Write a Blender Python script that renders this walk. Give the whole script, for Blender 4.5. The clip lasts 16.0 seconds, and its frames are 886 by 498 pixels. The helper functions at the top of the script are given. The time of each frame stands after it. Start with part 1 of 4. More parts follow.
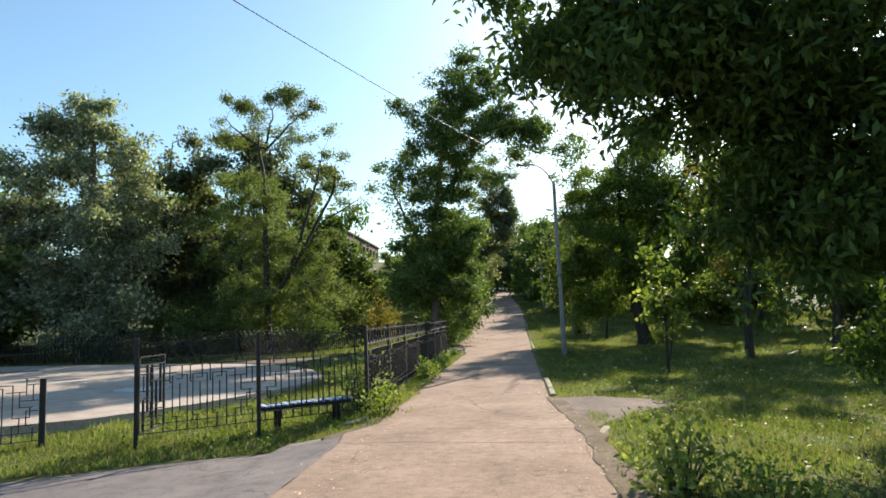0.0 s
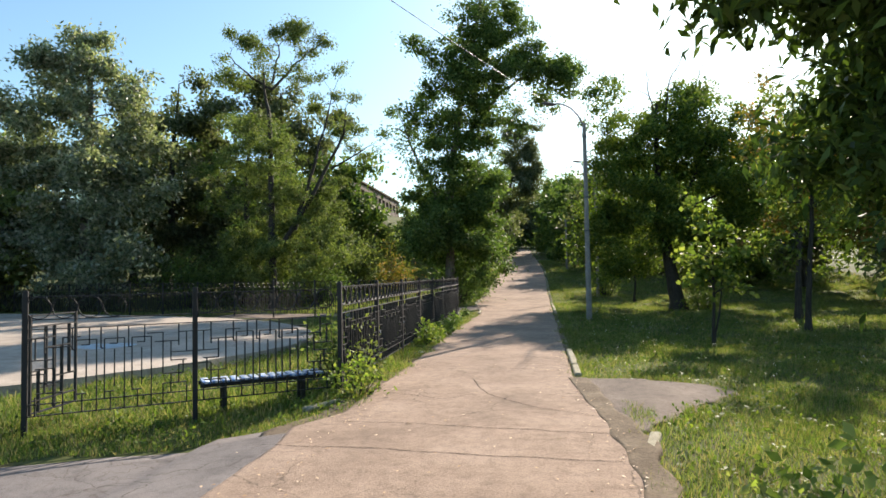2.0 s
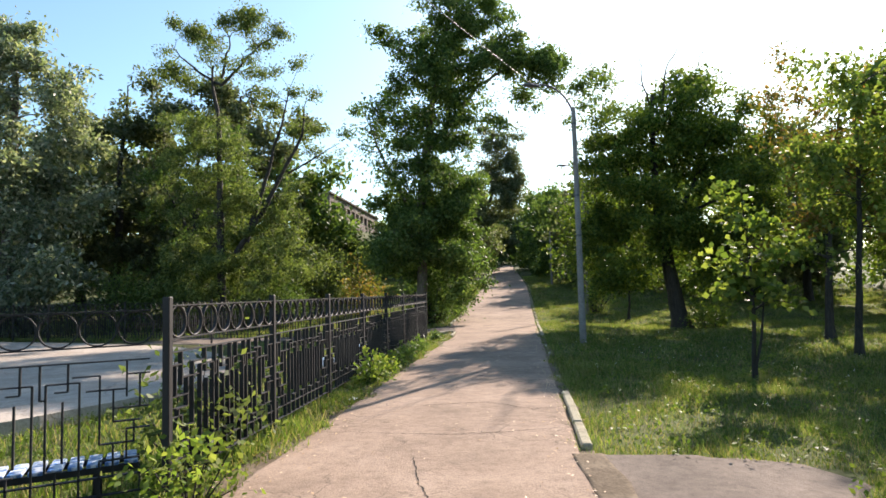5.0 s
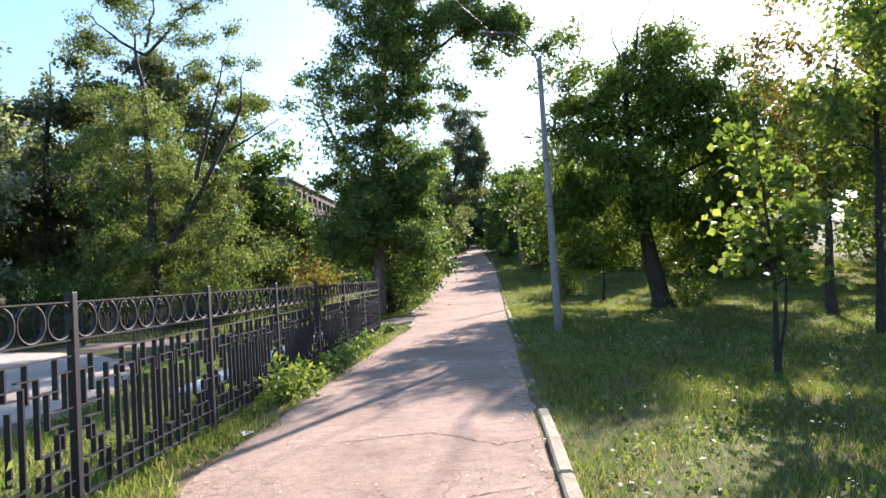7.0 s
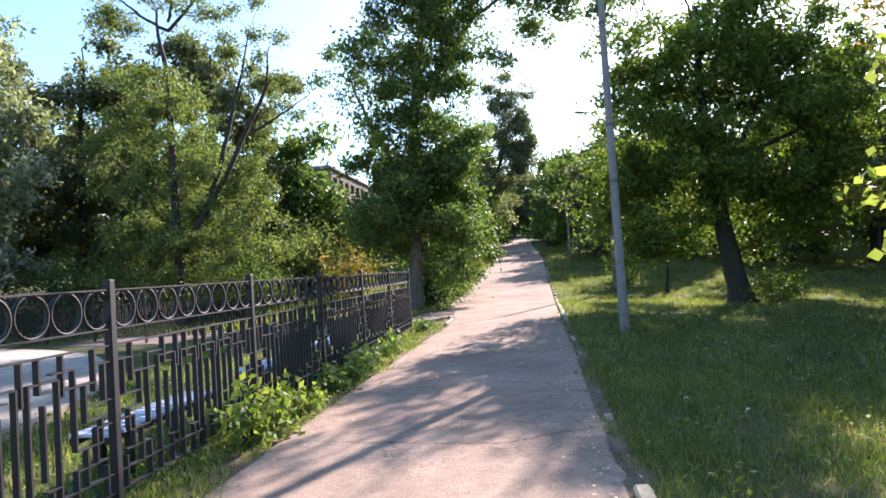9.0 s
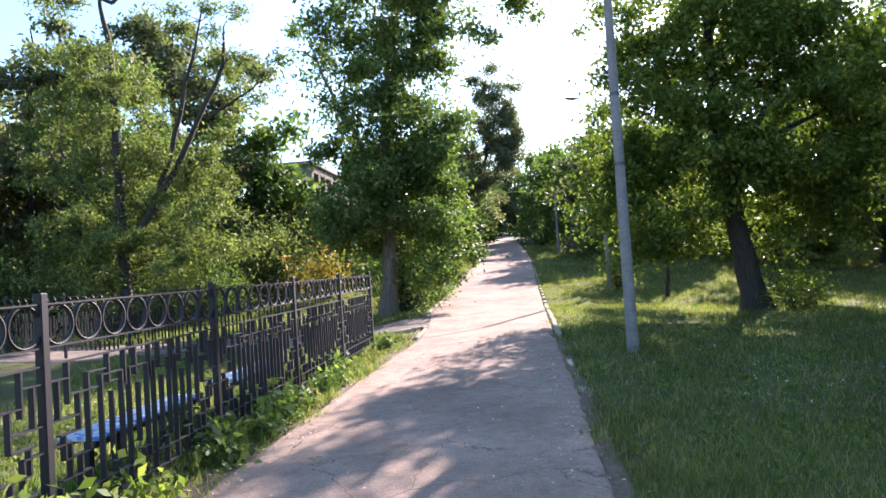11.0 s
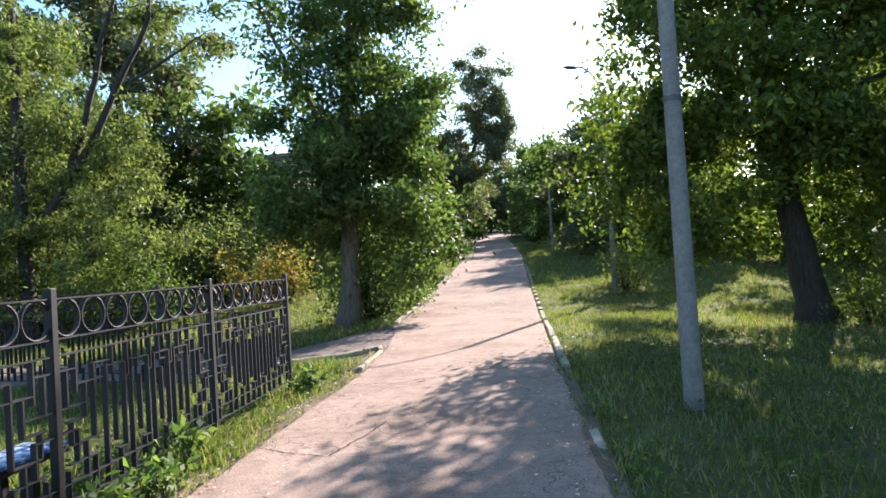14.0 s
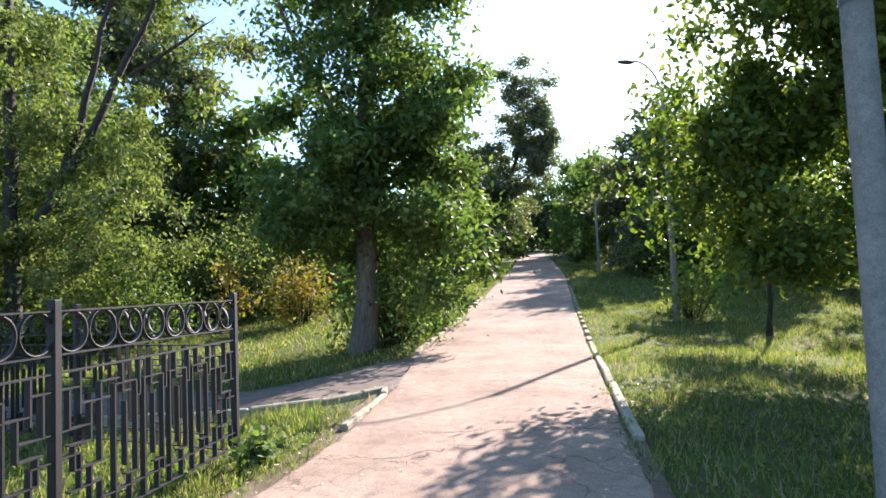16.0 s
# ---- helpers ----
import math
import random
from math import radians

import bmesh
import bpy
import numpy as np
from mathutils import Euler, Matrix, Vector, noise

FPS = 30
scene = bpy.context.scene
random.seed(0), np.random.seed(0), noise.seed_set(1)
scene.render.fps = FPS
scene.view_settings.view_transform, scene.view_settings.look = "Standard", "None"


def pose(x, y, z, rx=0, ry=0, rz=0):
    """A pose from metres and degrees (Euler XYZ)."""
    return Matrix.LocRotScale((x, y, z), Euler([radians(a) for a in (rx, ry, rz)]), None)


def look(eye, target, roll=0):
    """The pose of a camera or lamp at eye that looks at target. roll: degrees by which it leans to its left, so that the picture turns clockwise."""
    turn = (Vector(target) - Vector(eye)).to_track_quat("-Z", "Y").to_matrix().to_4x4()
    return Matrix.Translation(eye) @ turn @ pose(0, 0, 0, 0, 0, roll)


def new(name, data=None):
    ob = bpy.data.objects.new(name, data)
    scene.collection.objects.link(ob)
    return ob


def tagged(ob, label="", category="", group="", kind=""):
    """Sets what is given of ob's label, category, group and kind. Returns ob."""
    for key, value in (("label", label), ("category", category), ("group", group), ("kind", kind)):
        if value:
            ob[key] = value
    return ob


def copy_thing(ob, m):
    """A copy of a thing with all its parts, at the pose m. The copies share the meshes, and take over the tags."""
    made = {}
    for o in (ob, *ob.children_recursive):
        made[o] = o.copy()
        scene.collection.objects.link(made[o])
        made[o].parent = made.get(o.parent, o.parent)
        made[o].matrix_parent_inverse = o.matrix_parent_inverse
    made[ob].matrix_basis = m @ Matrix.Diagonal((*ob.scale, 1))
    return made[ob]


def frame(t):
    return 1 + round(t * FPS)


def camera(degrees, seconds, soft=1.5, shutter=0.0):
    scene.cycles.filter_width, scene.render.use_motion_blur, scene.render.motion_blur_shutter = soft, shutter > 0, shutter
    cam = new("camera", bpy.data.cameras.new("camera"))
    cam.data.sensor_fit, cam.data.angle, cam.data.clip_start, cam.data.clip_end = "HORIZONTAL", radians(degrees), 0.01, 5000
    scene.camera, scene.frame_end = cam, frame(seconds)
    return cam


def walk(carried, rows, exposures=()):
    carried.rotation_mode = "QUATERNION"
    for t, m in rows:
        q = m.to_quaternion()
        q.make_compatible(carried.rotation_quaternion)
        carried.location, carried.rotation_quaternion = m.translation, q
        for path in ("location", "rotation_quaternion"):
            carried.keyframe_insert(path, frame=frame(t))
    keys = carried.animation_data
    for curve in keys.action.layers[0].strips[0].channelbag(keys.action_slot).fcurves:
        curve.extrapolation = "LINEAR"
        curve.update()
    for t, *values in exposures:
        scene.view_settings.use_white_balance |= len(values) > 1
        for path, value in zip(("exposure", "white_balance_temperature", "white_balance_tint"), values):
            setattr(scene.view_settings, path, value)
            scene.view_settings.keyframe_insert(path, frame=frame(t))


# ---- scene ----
cam = camera(72.0, 16.0, soft=1.6)
PATH = [
    (0, (-0.285, 0.391, 1.612), (-0.472, 2.37, 1.834), -2.5),
    (0.5, (-0.26, 0.961, 1.605), (-0.435, 2.946, 1.777), -0.5),
    (1, (-0.207, 1.692, 1.644), (-0.432, 3.675, 1.777), -1.1),
    (1.5, (-0.201, 2.27, 1.595), (-0.426, 4.255, 1.693), -2.3),
    (2, (-0.188, 2.971, 1.595), (-0.454, 4.952, 1.679), -1.0),
    (2.5, (-0.172, 3.539, 1.562), (-0.443, 5.52, 1.634), -1.1),
    (3, (-0.179, 4.241, 1.555), (-0.468, 6.218, 1.642), -0.4),
    (3.5, (-0.177, 4.804, 1.519), (-0.462, 6.782, 1.599), -2.4),
    (4, (-0.162, 5.459, 1.528), (-0.425, 7.439, 1.63), -1.2),
    (4.2, (-0.155, 5.702, 1.529), (-0.41, 7.681, 1.662), -1.1),
    (6.3, (0.004, 8.415, 1.424), (-0.142, 10.405, 1.569), -2.4),
    (6.5, (0.014, 8.659, 1.443), (-0.13, 10.649, 1.571), -2.6),
    (7, (0.095, 9.314, 1.46), (-0.017, 11.309, 1.55), -3.7),
    (7.5, (0.07, 9.909, 1.454), (-0.061, 11.903, 1.545), -3.4),
    (8, (0.1, 10.548, 1.468), (-0.092, 12.538, 1.532), -2.9),
    (8.5, (0.064, 11.184, 1.447), (-0.19, 13.167, 1.52), -2.9),
    (8.7, (0.034, 11.431, 1.436), (-0.23, 13.412, 1.504), -3.6),
    (10.8, (0.074, 14.06, 1.548), (-0.173, 16.043, 1.612), -3.7),
    (11, (0.086, 14.345, 1.521), (-0.134, 16.332, 1.58), -3.7),
    (11.5, (0.094, 15.03, 1.535), (-0.15, 17.013, 1.63), -2.2),
    (12, (0.115, 15.718, 1.496), (-0.143, 17.699, 1.588), -1.9),
    (12.5, (0.157, 16.39, 1.535), (-0.121, 18.367, 1.645), -3.3),
    (13, (0.204, 17.113, 1.505), (-0.028, 19.097, 1.608), -4.7),
    (13.5, (0.25, 17.68, 1.527), (0.04, 19.668, 1.576), -5.9),
    (14, (0.161, 18.374, 1.517), (-0.03, 20.365, 1.567), -3.6),
    (14.5, (0.195, 19.055, 1.56), (-0.031, 21.042, 1.59), -1.8),
    (15, (0.174, 19.711, 1.556), (-0.045, 21.698, 1.605), -2.0),
    (15.5, (0.145, 20.379, 1.525), (-0.111, 22.361, 1.599), -2.2),
    (16, (0.134, 20.976, 1.508), (-0.185, 22.947, 1.627), -2.4),
]
walk(cam, [(t, look(eye, target, roll)) for t, eye, target, roll in PATH],
     [(0, 1.02, 6900, 15), (3.5, 1.14, 7000, 16), (4.5, 1.17, 7000, 17), (6.3, 1.57, 6450, 26), (8.5, 1.71, 6350, 28), (11, 2.01, 6300, 31), (12.6, 1.99, 6300, 31), (13.4, 1.81, 6300, 28), (14, 1.69, 6300, 23), (15.5, 1.71, 6300, 23), (16, 1.87, 6300, 23)])

# ---- daylight ----
SUN_AZ, SUN_EL = radians(22.5), radians(30.5)
sun_way = Vector((math.sin(SUN_AZ) * math.cos(SUN_EL), math.cos(SUN_AZ) * math.cos(SUN_EL), math.sin(SUN_EL)))
world = bpy.data.worlds.new("sky")
scene.world = world
world.use_nodes = True
wn, wl = world.node_tree.nodes, world.node_tree.links
sky = wn.new("ShaderNodeTexSky")
sky.sky_type, sky.sun_disc = "NISHITA", False
sky.sun_elevation, sky.sun_rotation = SUN_EL, SUN_AZ
sky.air_density, sky.dust_density, sky.ozone_density = 1.2, 0.9, 2.0
wn["Background"].inputs["Strength"].default_value = 0.1
tint = wn.new("ShaderNodeMix")
tint.data_type, tint.blend_type = "RGBA", "MULTIPLY"
tint.inputs[0].default_value, tint.inputs[7].default_value = 1.0, (0.78, 1.01, 1.06, 1)
wl.new(sky.outputs[0], tint.inputs[6])
wl.new(tint.outputs[2], wn["Background"].inputs["Color"])
lamp = bpy.data.lights.new("sun", "SUN")
lamp.energy, lamp.angle, lamp.color = 5.0, radians(0.55), (1.0, 0.93, 0.82)
sun = new("sun", lamp)
sun.matrix_world = look(sun_way * 60, (0, 0, 0))

# ---- materials ----


def material(name, rough=0.8):
    m = bpy.data.materials.new(name)
    m.use_nodes = True
    n, l = m.node_tree.nodes, m.node_tree.links
    b = n["Principled BSDF"]
    b.inputs["Roughness"].default_value = rough
    return m, n, l, b


def noise_node(n, l, scale, detail=5, rough=0.6, coord=None, distort=0.0):
    t = n.new("ShaderNodeTexNoise")
    t.inputs["Scale"].default_value, t.inputs["Detail"].default_value = scale, detail
    t.inputs["Roughness"].default_value, t.inputs["Distortion"].default_value = rough, distort
    if coord is not None:
        l.new(coord, t.inputs["Vector"])
    return t


def ramp(n, l, source, stops):
    r = n.new("ShaderNodeValToRGB")
    e = r.color_ramp.elements
    while len(e) < len(stops):
        e.new(0.5)
    for k, (p, c) in zip(e, stops):
        k.position, k.color = p, (*c, 1) if len(c) == 3 else (c[0], c[0], c[0], 1)
    l.new(source, r.inputs[0])
    return r


def mixed(n, l, fac, a, b, blend="MIX"):
    x = n.new("ShaderNodeMix")
    x.data_type, x.blend_type = "RGBA", blend
    for sock, v in ((x.inputs[0], fac), (x.inputs[6], a), (x.inputs[7], b)):
        if isinstance(v, bpy.types.NodeSocket):
            l.new(v, sock)
        else:
            sock.default_value = v if isinstance(v, float) else (*v, 1)
    return x.outputs[2]


def bumped(n, l, b, height, strength=0.4, distance=0.01):
    k = n.new("ShaderNodeBump")
    k.inputs["Strength"].default_value, k.inputs["Distance"].default_value = strength, distance
    l.new(height, k.inputs["Height"])
    l.new(k.outputs[0], b.inputs["Normal"])


def position(n):
    return n.new("ShaderNodeNewGeometry").outputs["Position"]


def mineral(name, dark, mid, light, rough=0.95, big=0.5, fine=60, bump=0.5, cracks=0.0, crack_scale=0.7):
    """Asphalt, concrete, earth: patches, grains and, where wanted, cracks."""
    m, n, l, b = material(name, rough)
    b.inputs["Specular IOR Level"].default_value = 0.12
    p = position(n)
    a = noise_node(n, l, big, 6, 0.65, p)
    g = noise_node(n, l, fine, 3, 0.7, p)
    col = ramp(n, l, a.outputs[0], ((0.3, dark), (0.5, mid), (0.72, light))).outputs[0]
    grain = ramp(n, l, g.outputs[0], ((0.3, (0.72,)), (0.6, (1.12,)))).outputs[0]
    col = mixed(n, l, 1.0, col, grain, "MULTIPLY")
    blot = noise_node(n, l, big * 9, 5, 0.7, p)
    col = mixed(n, l, 1.0, col, ramp(n, l, blot.outputs[0], ((0.32, (0.78,)), (0.5, (1.0,)), (0.7, (1.14,)))).outputs[0], "MULTIPLY")
    height = g.outputs[0]
    if cracks:
        w = noise_node(n, l, 1.3, 4, 0.6, p)
        warp = n.new("ShaderNodeVectorMath")
        warp.operation = "MULTIPLY_ADD"
        l.new(w.outputs[1], warp.inputs[0])
        warp.inputs[1].default_value = (0.9, 0.9, 0)
        l.new(p, warp.inputs[2])
        v = n.new("ShaderNodeTexVoronoi")
        v.feature = "DISTANCE_TO_EDGE"
        v.inputs["Scale"].default_value = crack_scale
        l.new(warp.outputs[0], v.inputs["Vector"])
        line = ramp(n, l, v.outputs["Distance"], ((0.0, (1.0,)), (0.002, (0.8,)), (0.006, (0.0,))))
        gate = ramp(n, l, noise_node(n, l, 0.35, 2, 0.5, p).outputs[0], ((0.44, (0.0,)), (0.58, (cracks,))))
        f = n.new("ShaderNodeMath")
        f.operation = "MULTIPLY"
        l.new(line.outputs[0], f.inputs[0])
        l.new(gate.outputs[0], f.inputs[1])
        col = mixed(n, l, f.outputs[0], col, (0.06, 0.05, 0.04))
        v2 = n.new("ShaderNodeTexVoronoi")
        v2.feature = "DISTANCE_TO_EDGE"
        v2.inputs["Scale"].default_value = crack_scale * 5.5
        l.new(warp.outputs[0], v2.inputs["Vector"])
        line2 = ramp(n, l, v2.outputs["Distance"], ((0.0, (0.75,)), (0.03, (0.0,))))
        gate2 = ramp(n, l, noise_node(n, l, 0.28, 3, 0.6, p).outputs[0], ((0.5, (0.0,)), (0.62, (1.0,))))
        f2 = n.new("ShaderNodeMath")
        f2.operation = "MULTIPLY"
        l.new(line2.outputs[0], f2.inputs[0])
        l.new(gate2.outputs[0], f2.inputs[1])
        col = mixed(n, l, f2.outputs[0], col, (0.09, 0.07, 0.055))
    l.new(col, b.inputs["Base Color"])
    bumped(n, l, b, height, bump, 0.008)
    return m


def leafy(name, dark, mid, light, gloss=0.55, through_light=0.42, autumn=None):
    """Leaves that let light through, each with its own tone."""
    m, n, l, b = material(name, gloss)
    out = n["Material Output"]
    geo = n.new("ShaderNodeNewGeometry")
    stops = [(0.0, dark), (0.45, mid), (0.93, light)]
    if autumn:
        stops = [(0.0, dark), (0.4, mid), (0.7, light), (0.78, autumn)]
    col = ramp(n, l, geo.outputs["Random Per Island"], stops).outputs[0]
    patch = noise_node(n, l, 0.6, 3, 0.6, geo.outputs["Position"])
    col = mixed(n, l, 1.0, col, ramp(n, l, patch.outputs[0], ((0.3, (1.1,)), (0.7, (1.75,)))).outputs[0], "MULTIPLY")
    col = mixed(n, l, 1.0, col, (1.06, 0.96, 1.18), "MULTIPLY")
    l.new(col, b.inputs["Base Color"])
    b.inputs["Specular IOR Level"].default_value = 0.16
    t = n.new("ShaderNodeBsdfTranslucent")
    tint = mixed(n, l, 1.0, col, (1.3, 1.4, 0.6), "MULTIPLY")
    l.new(tint, t.inputs["Color"])
    s = n.new("ShaderNodeMixShader")
    s.inputs[0].default_value = through_light
    l.new(b.outputs[0], s.inputs[1])
    l.new(t.outputs[0], s.inputs[2])
    l.new(s.outputs[0], out.inputs["Surface"])
    return m


def barky(name, dark, light):
    m, n, l, b = material(name, 0.9)
    c = n.new("ShaderNodeTexCoord")
    mp = n.new("ShaderNodeMapping")
    mp.inputs["Scale"].default_value = (9, 9, 1.6)
    l.new(c.outputs["Object"], mp.inputs[0])
    v = noise_node(n, l, 2.2, 6, 0.7, mp.outputs[0], 0.6)
    l.new(ramp(n, l, v.outputs[0], ((0.35, dark), (0.65, light))).outputs[0], b.inputs["Base Color"])
    bumped(n, l, b, v.outputs[0], 0.9, 0.03)
    return m


def painted(name, base, wear, rough=0.5, metal=0.0, amount=0.6, scale=9):
    m, n, l, b = material(name, rough)
    b.inputs["Metallic"].default_value = metal
    c = n.new("ShaderNodeTexCoord")
    v = noise_node(n, l, scale, 6, 0.7, c.outputs["Object"])
    r = n.new("ShaderNodeObjectInfo")
    col = ramp(n, l, v.outputs[0], ((amount - 0.03, base), (amount + 0.06, wear))).outputs[0]
    tone = ramp(n, l, r.outputs["Random"], ((0.0, (0.8,)), (1.0, (1.2,)))).outputs[0]
    l.new(mixed(n, l, 1.0, col, tone, "MULTIPLY"), b.inputs["Base Color"])
    bumped(n, l, b, v.outputs[0], 0.25, 0.004)
    return m


M_PATH = mineral("worn_path_asphalt", (0.213, 0.156, 0.118), (0.294, 0.216, 0.163), (0.36, 0.27, 0.208), cracks=0.9, big=0.8, fine=55, bump=0.8, crack_scale=0.9)
M_ASPHALT = mineral("grey_asphalt", (0.125, 0.113, 0.11), (0.175, 0.158, 0.15), (0.23, 0.205, 0.19), cracks=0.8, fine=90, bump=0.7)
M_PATCH = mineral("broken_asphalt", (0.12, 0.098, 0.082), (0.17, 0.138, 0.115), (0.23, 0.186, 0.155), cracks=0.9, fine=70, bump=0.9, big=1.2, crack_scale=1.3)
M_COURT = mineral("court_concrete", (0.27, 0.225, 0.18), (0.38, 0.325, 0.27), (0.47, 0.41, 0.345), big=0.25, fine=40, cracks=0.5, crack_scale=0.3)
M_KERB = mineral("kerb_concrete", (0.22, 0.195, 0.14), (0.33, 0.30, 0.22), (0.42, 0.385, 0.29), big=3, fine=50)
M_POLE = mineral("pole_concrete", (0.175, 0.165, 0.155), (0.235, 0.222, 0.208), (0.285, 0.27, 0.255), big=2.0, fine=120, bump=0.15)
M_RUIN = mineral("weathered_plaster", (0.10, 0.08, 0.065), (0.16, 0.13, 0.11), (0.23, 0.19, 0.165), big=0.5, fine=8)
M_RUIN_ROOF = mineral("grey_roof", (0.10, 0.095, 0.09), (0.14, 0.13, 0.125), (0.18, 0.17, 0.16), big=0.8, fine=6)
M_GROUND = mineral("grassy_soil", (0.085, 0.066, 0.04), (0.07, 0.085, 0.026), (0.10, 0.105, 0.04), big=0.9, fine=14, bump=1.0)
M_SOIL = mineral("dry_soil", (0.10, 0.075, 0.05), (0.15, 0.115, 0.08), (0.22, 0.175, 0.125), big=1.5, fine=30, bump=1.0)
# near-black: painted shade behind the ruin's openings, and the path's open cracks
M_DARK = mineral("dark_shade_and_cracks", (0.02, 0.018, 0.016), (0.03, 0.027, 0.025), (0.04, 0.036, 0.032))
M_IRON = painted("black_iron_paint", (0.007, 0.007, 0.008), (0.035, 0.03, 0.027), 0.66, 0.0, 0.7, 14)
M_STEEL = painted("grey_steel", (0.10, 0.10, 0.10), (0.16, 0.13, 0.11), 0.45, 0.6, 0.62)
M_CABLE = painted("cable_black", (0.02, 0.02, 0.02), (0.03, 0.03, 0.03))
# the pale tone is wear plus seat-top glare, put into the colour
M_BLUE = painted("blue_paint_wear_and_glare", (0.05, 0.16, 0.40), (0.55, 0.60, 0.66), 0.4, 0.0, 0.47, 9)
M_PALE_SLAT = painted("faded_slat_paint", (0.42, 0.46, 0.52), (0.12, 0.2, 0.36), 0.5, 0.0, 0.6, 8)
M_PAPER = painted("white_litter", (0.7, 0.7, 0.7), (0.55, 0.55, 0.55))
M_BARK = barky("dark_bark", (0.018, 0.015, 0.012), (0.055, 0.046, 0.038))
M_BARK_GREY = barky("grey_bark", (0.07, 0.058, 0.047), (0.19, 0.16, 0.13))
L_ELM = leafy("elm_leaf", (0.03, 0.058, 0.016), (0.055, 0.1, 0.026), (0.105, 0.16, 0.042))
L_OAK = leafy("broad_leaf", (0.03, 0.06, 0.012), (0.06, 0.105, 0.018), (0.12, 0.165, 0.03))
L_LOCUST = leafy("locust_leaf", (0.045, 0.07, 0.021), (0.08, 0.118, 0.034), (0.14, 0.18, 0.055))
L_POPLAR = leafy("silver_leaf", (0.064, 0.094, 0.05), (0.12, 0.158, 0.09), (0.25, 0.28, 0.2), gloss=0.38)
L_DARK = leafy("dark_leaf", (0.042, 0.058, 0.028), (0.072, 0.095, 0.043), (0.13, 0.15, 0.08))
L_ASH = leafy("ash_leaf", (0.02, 0.04, 0.01), (0.033, 0.066, 0.014), (0.07, 0.12, 0.025), through_light=0.24)
L_YOUNG = leafy("young_leaf", (0.05, 0.09, 0.018), (0.095, 0.15, 0.03), (0.18, 0.22, 0.055), through_light=0.48)
L_WEED = leafy("weed_leaf", (0.07, 0.12, 0.022), (0.13, 0.19, 0.04), (0.24, 0.28, 0.09), gloss=0.35, through_light=0.55)
L_AUTUMN = leafy("turning_leaf", (0.06, 0.085, 0.015), (0.11, 0.12, 0.02), (0.15, 0.13, 0.028), autumn=(0.2, 0.125, 0.04))
L_GRASS = leafy("grass_blade", (0.046, 0.078, 0.018), (0.078, 0.124, 0.028), (0.135, 0.182, 0.05), gloss=0.6, through_light=0.45, autumn=(0.2, 0.185, 0.09))
M_PETAL = leafy("petal", (0.55, 0.55, 0.48), (0.65, 0.65, 0.6), (0.75, 0.75, 0.7), through_light=0.3)
L_DRY = leafy("dry_leaf", (0.2, 0.13, 0.06), (0.36, 0.27, 0.14), (0.55, 0.47, 0.30), through_light=0.2)

# ---- building blocks ----


def soft(a, b, v):
    k = np.clip((v - a) / (b - a), 0, 1)
    return k * k * (3 - 2 * k)


def ground_z(x, y):
    """Height of the land: almost level round the walk, rising ahead, a bank under the ruin."""
    x, y = np.asarray(x, float), np.asarray(y, float)
    rise = np.interp(y, [-400, 36, 41, 52, 60, 90, 150, 260, 900], [0, 0, 0.35, 1.3, 1.9, 4.0, 8.5, 12.5, 15])
    right = -0.17 * soft(1.2, 4.0, x) * (1 - soft(45, 60, y))
    left = -0.14 * soft(-2.6, -3.6, x) * (1 - soft(13, 18, y)) - 0.1 * soft(-2.9, -5, x) * soft(13, 18, y) * (1 - soft(45, 60, y))
    bank = 7.0 * soft(-7, -26, x) * soft(62, 97, y)
    lumps = 0.05 * np.sin(x * 0.9 + 1.3) * np.sin(y * 0.7) * (soft(1.6, 4, x) + soft(-3.2, -6, x))
    return rise + right + left + bank + lumps - 0.03


def gz(x, y):
    return float(ground_z(x, y))


def mesh_from(name, verts, faces_idx, size):
    """A mesh from arrays: verts (N, 3) and faces_idx flat, with size corners a face."""
    me = bpy.data.meshes.new(name)
    count = len(faces_idx) // size
    me.vertices.add(len(verts))
    me.vertices.foreach_set("co", np.asarray(verts, np.float32).ravel())
    me.loops.add(len(faces_idx))
    me.loops.foreach_set("vertex_index", np.asarray(faces_idx, np.int32))
    me.polygons.add(count)
    me.polygons.foreach_set("loop_start", np.arange(0, count * size, size, dtype=np.int32))
    me.update(calc_edges=True)
    return me


def thing(name, x=0, y=0, z=0, label="", category="", group="", kind="", turn=0):
    e = new(name)
    e.matrix_world = pose(x, y, z, 0, 0, turn)
    return tagged(e, label, category, group, kind)


def attach(name, data, mat, parent, label="", m=None):
    """A mesh as an object of its own under a thing, in that thing's space."""
    if mat is not None and not data.materials:
        data.materials.append(mat)
    ob = new(name, data)
    ob.parent = parent
    if m is not None:
        ob.matrix_basis = m
    return tagged(ob, label)


def part(name, bm, mat, parent, label="", m=None):
    me = bpy.data.meshes.new(name)
    bm.to_mesh(me)
    bm.free()
    return attach(name, me, mat, parent, label, m)


def box_bm(sx, sy, sz, bevel=0.0, centre=(0, 0, 0)):
    bm = bmesh.new()
    bmesh.ops.create_cube(bm, size=1, matrix=Matrix.Translation(centre) @ Matrix.Diagonal((sx, sy, sz, 1)))
    if bevel:
        bmesh.ops.bevel(bm, geom=bm.edges[:], offset=bevel, segments=1, affect="EDGES")
    return bm


def box_mesh(name, sx, sy, sz, mat, bevel=0.0, centre=(0, 0, 0)):
    me = bpy.data.meshes.new(name)
    bm = box_bm(sx, sy, sz, bevel, centre)
    bm.to_mesh(me)
    bm.free()
    me.materials.append(mat)
    return me


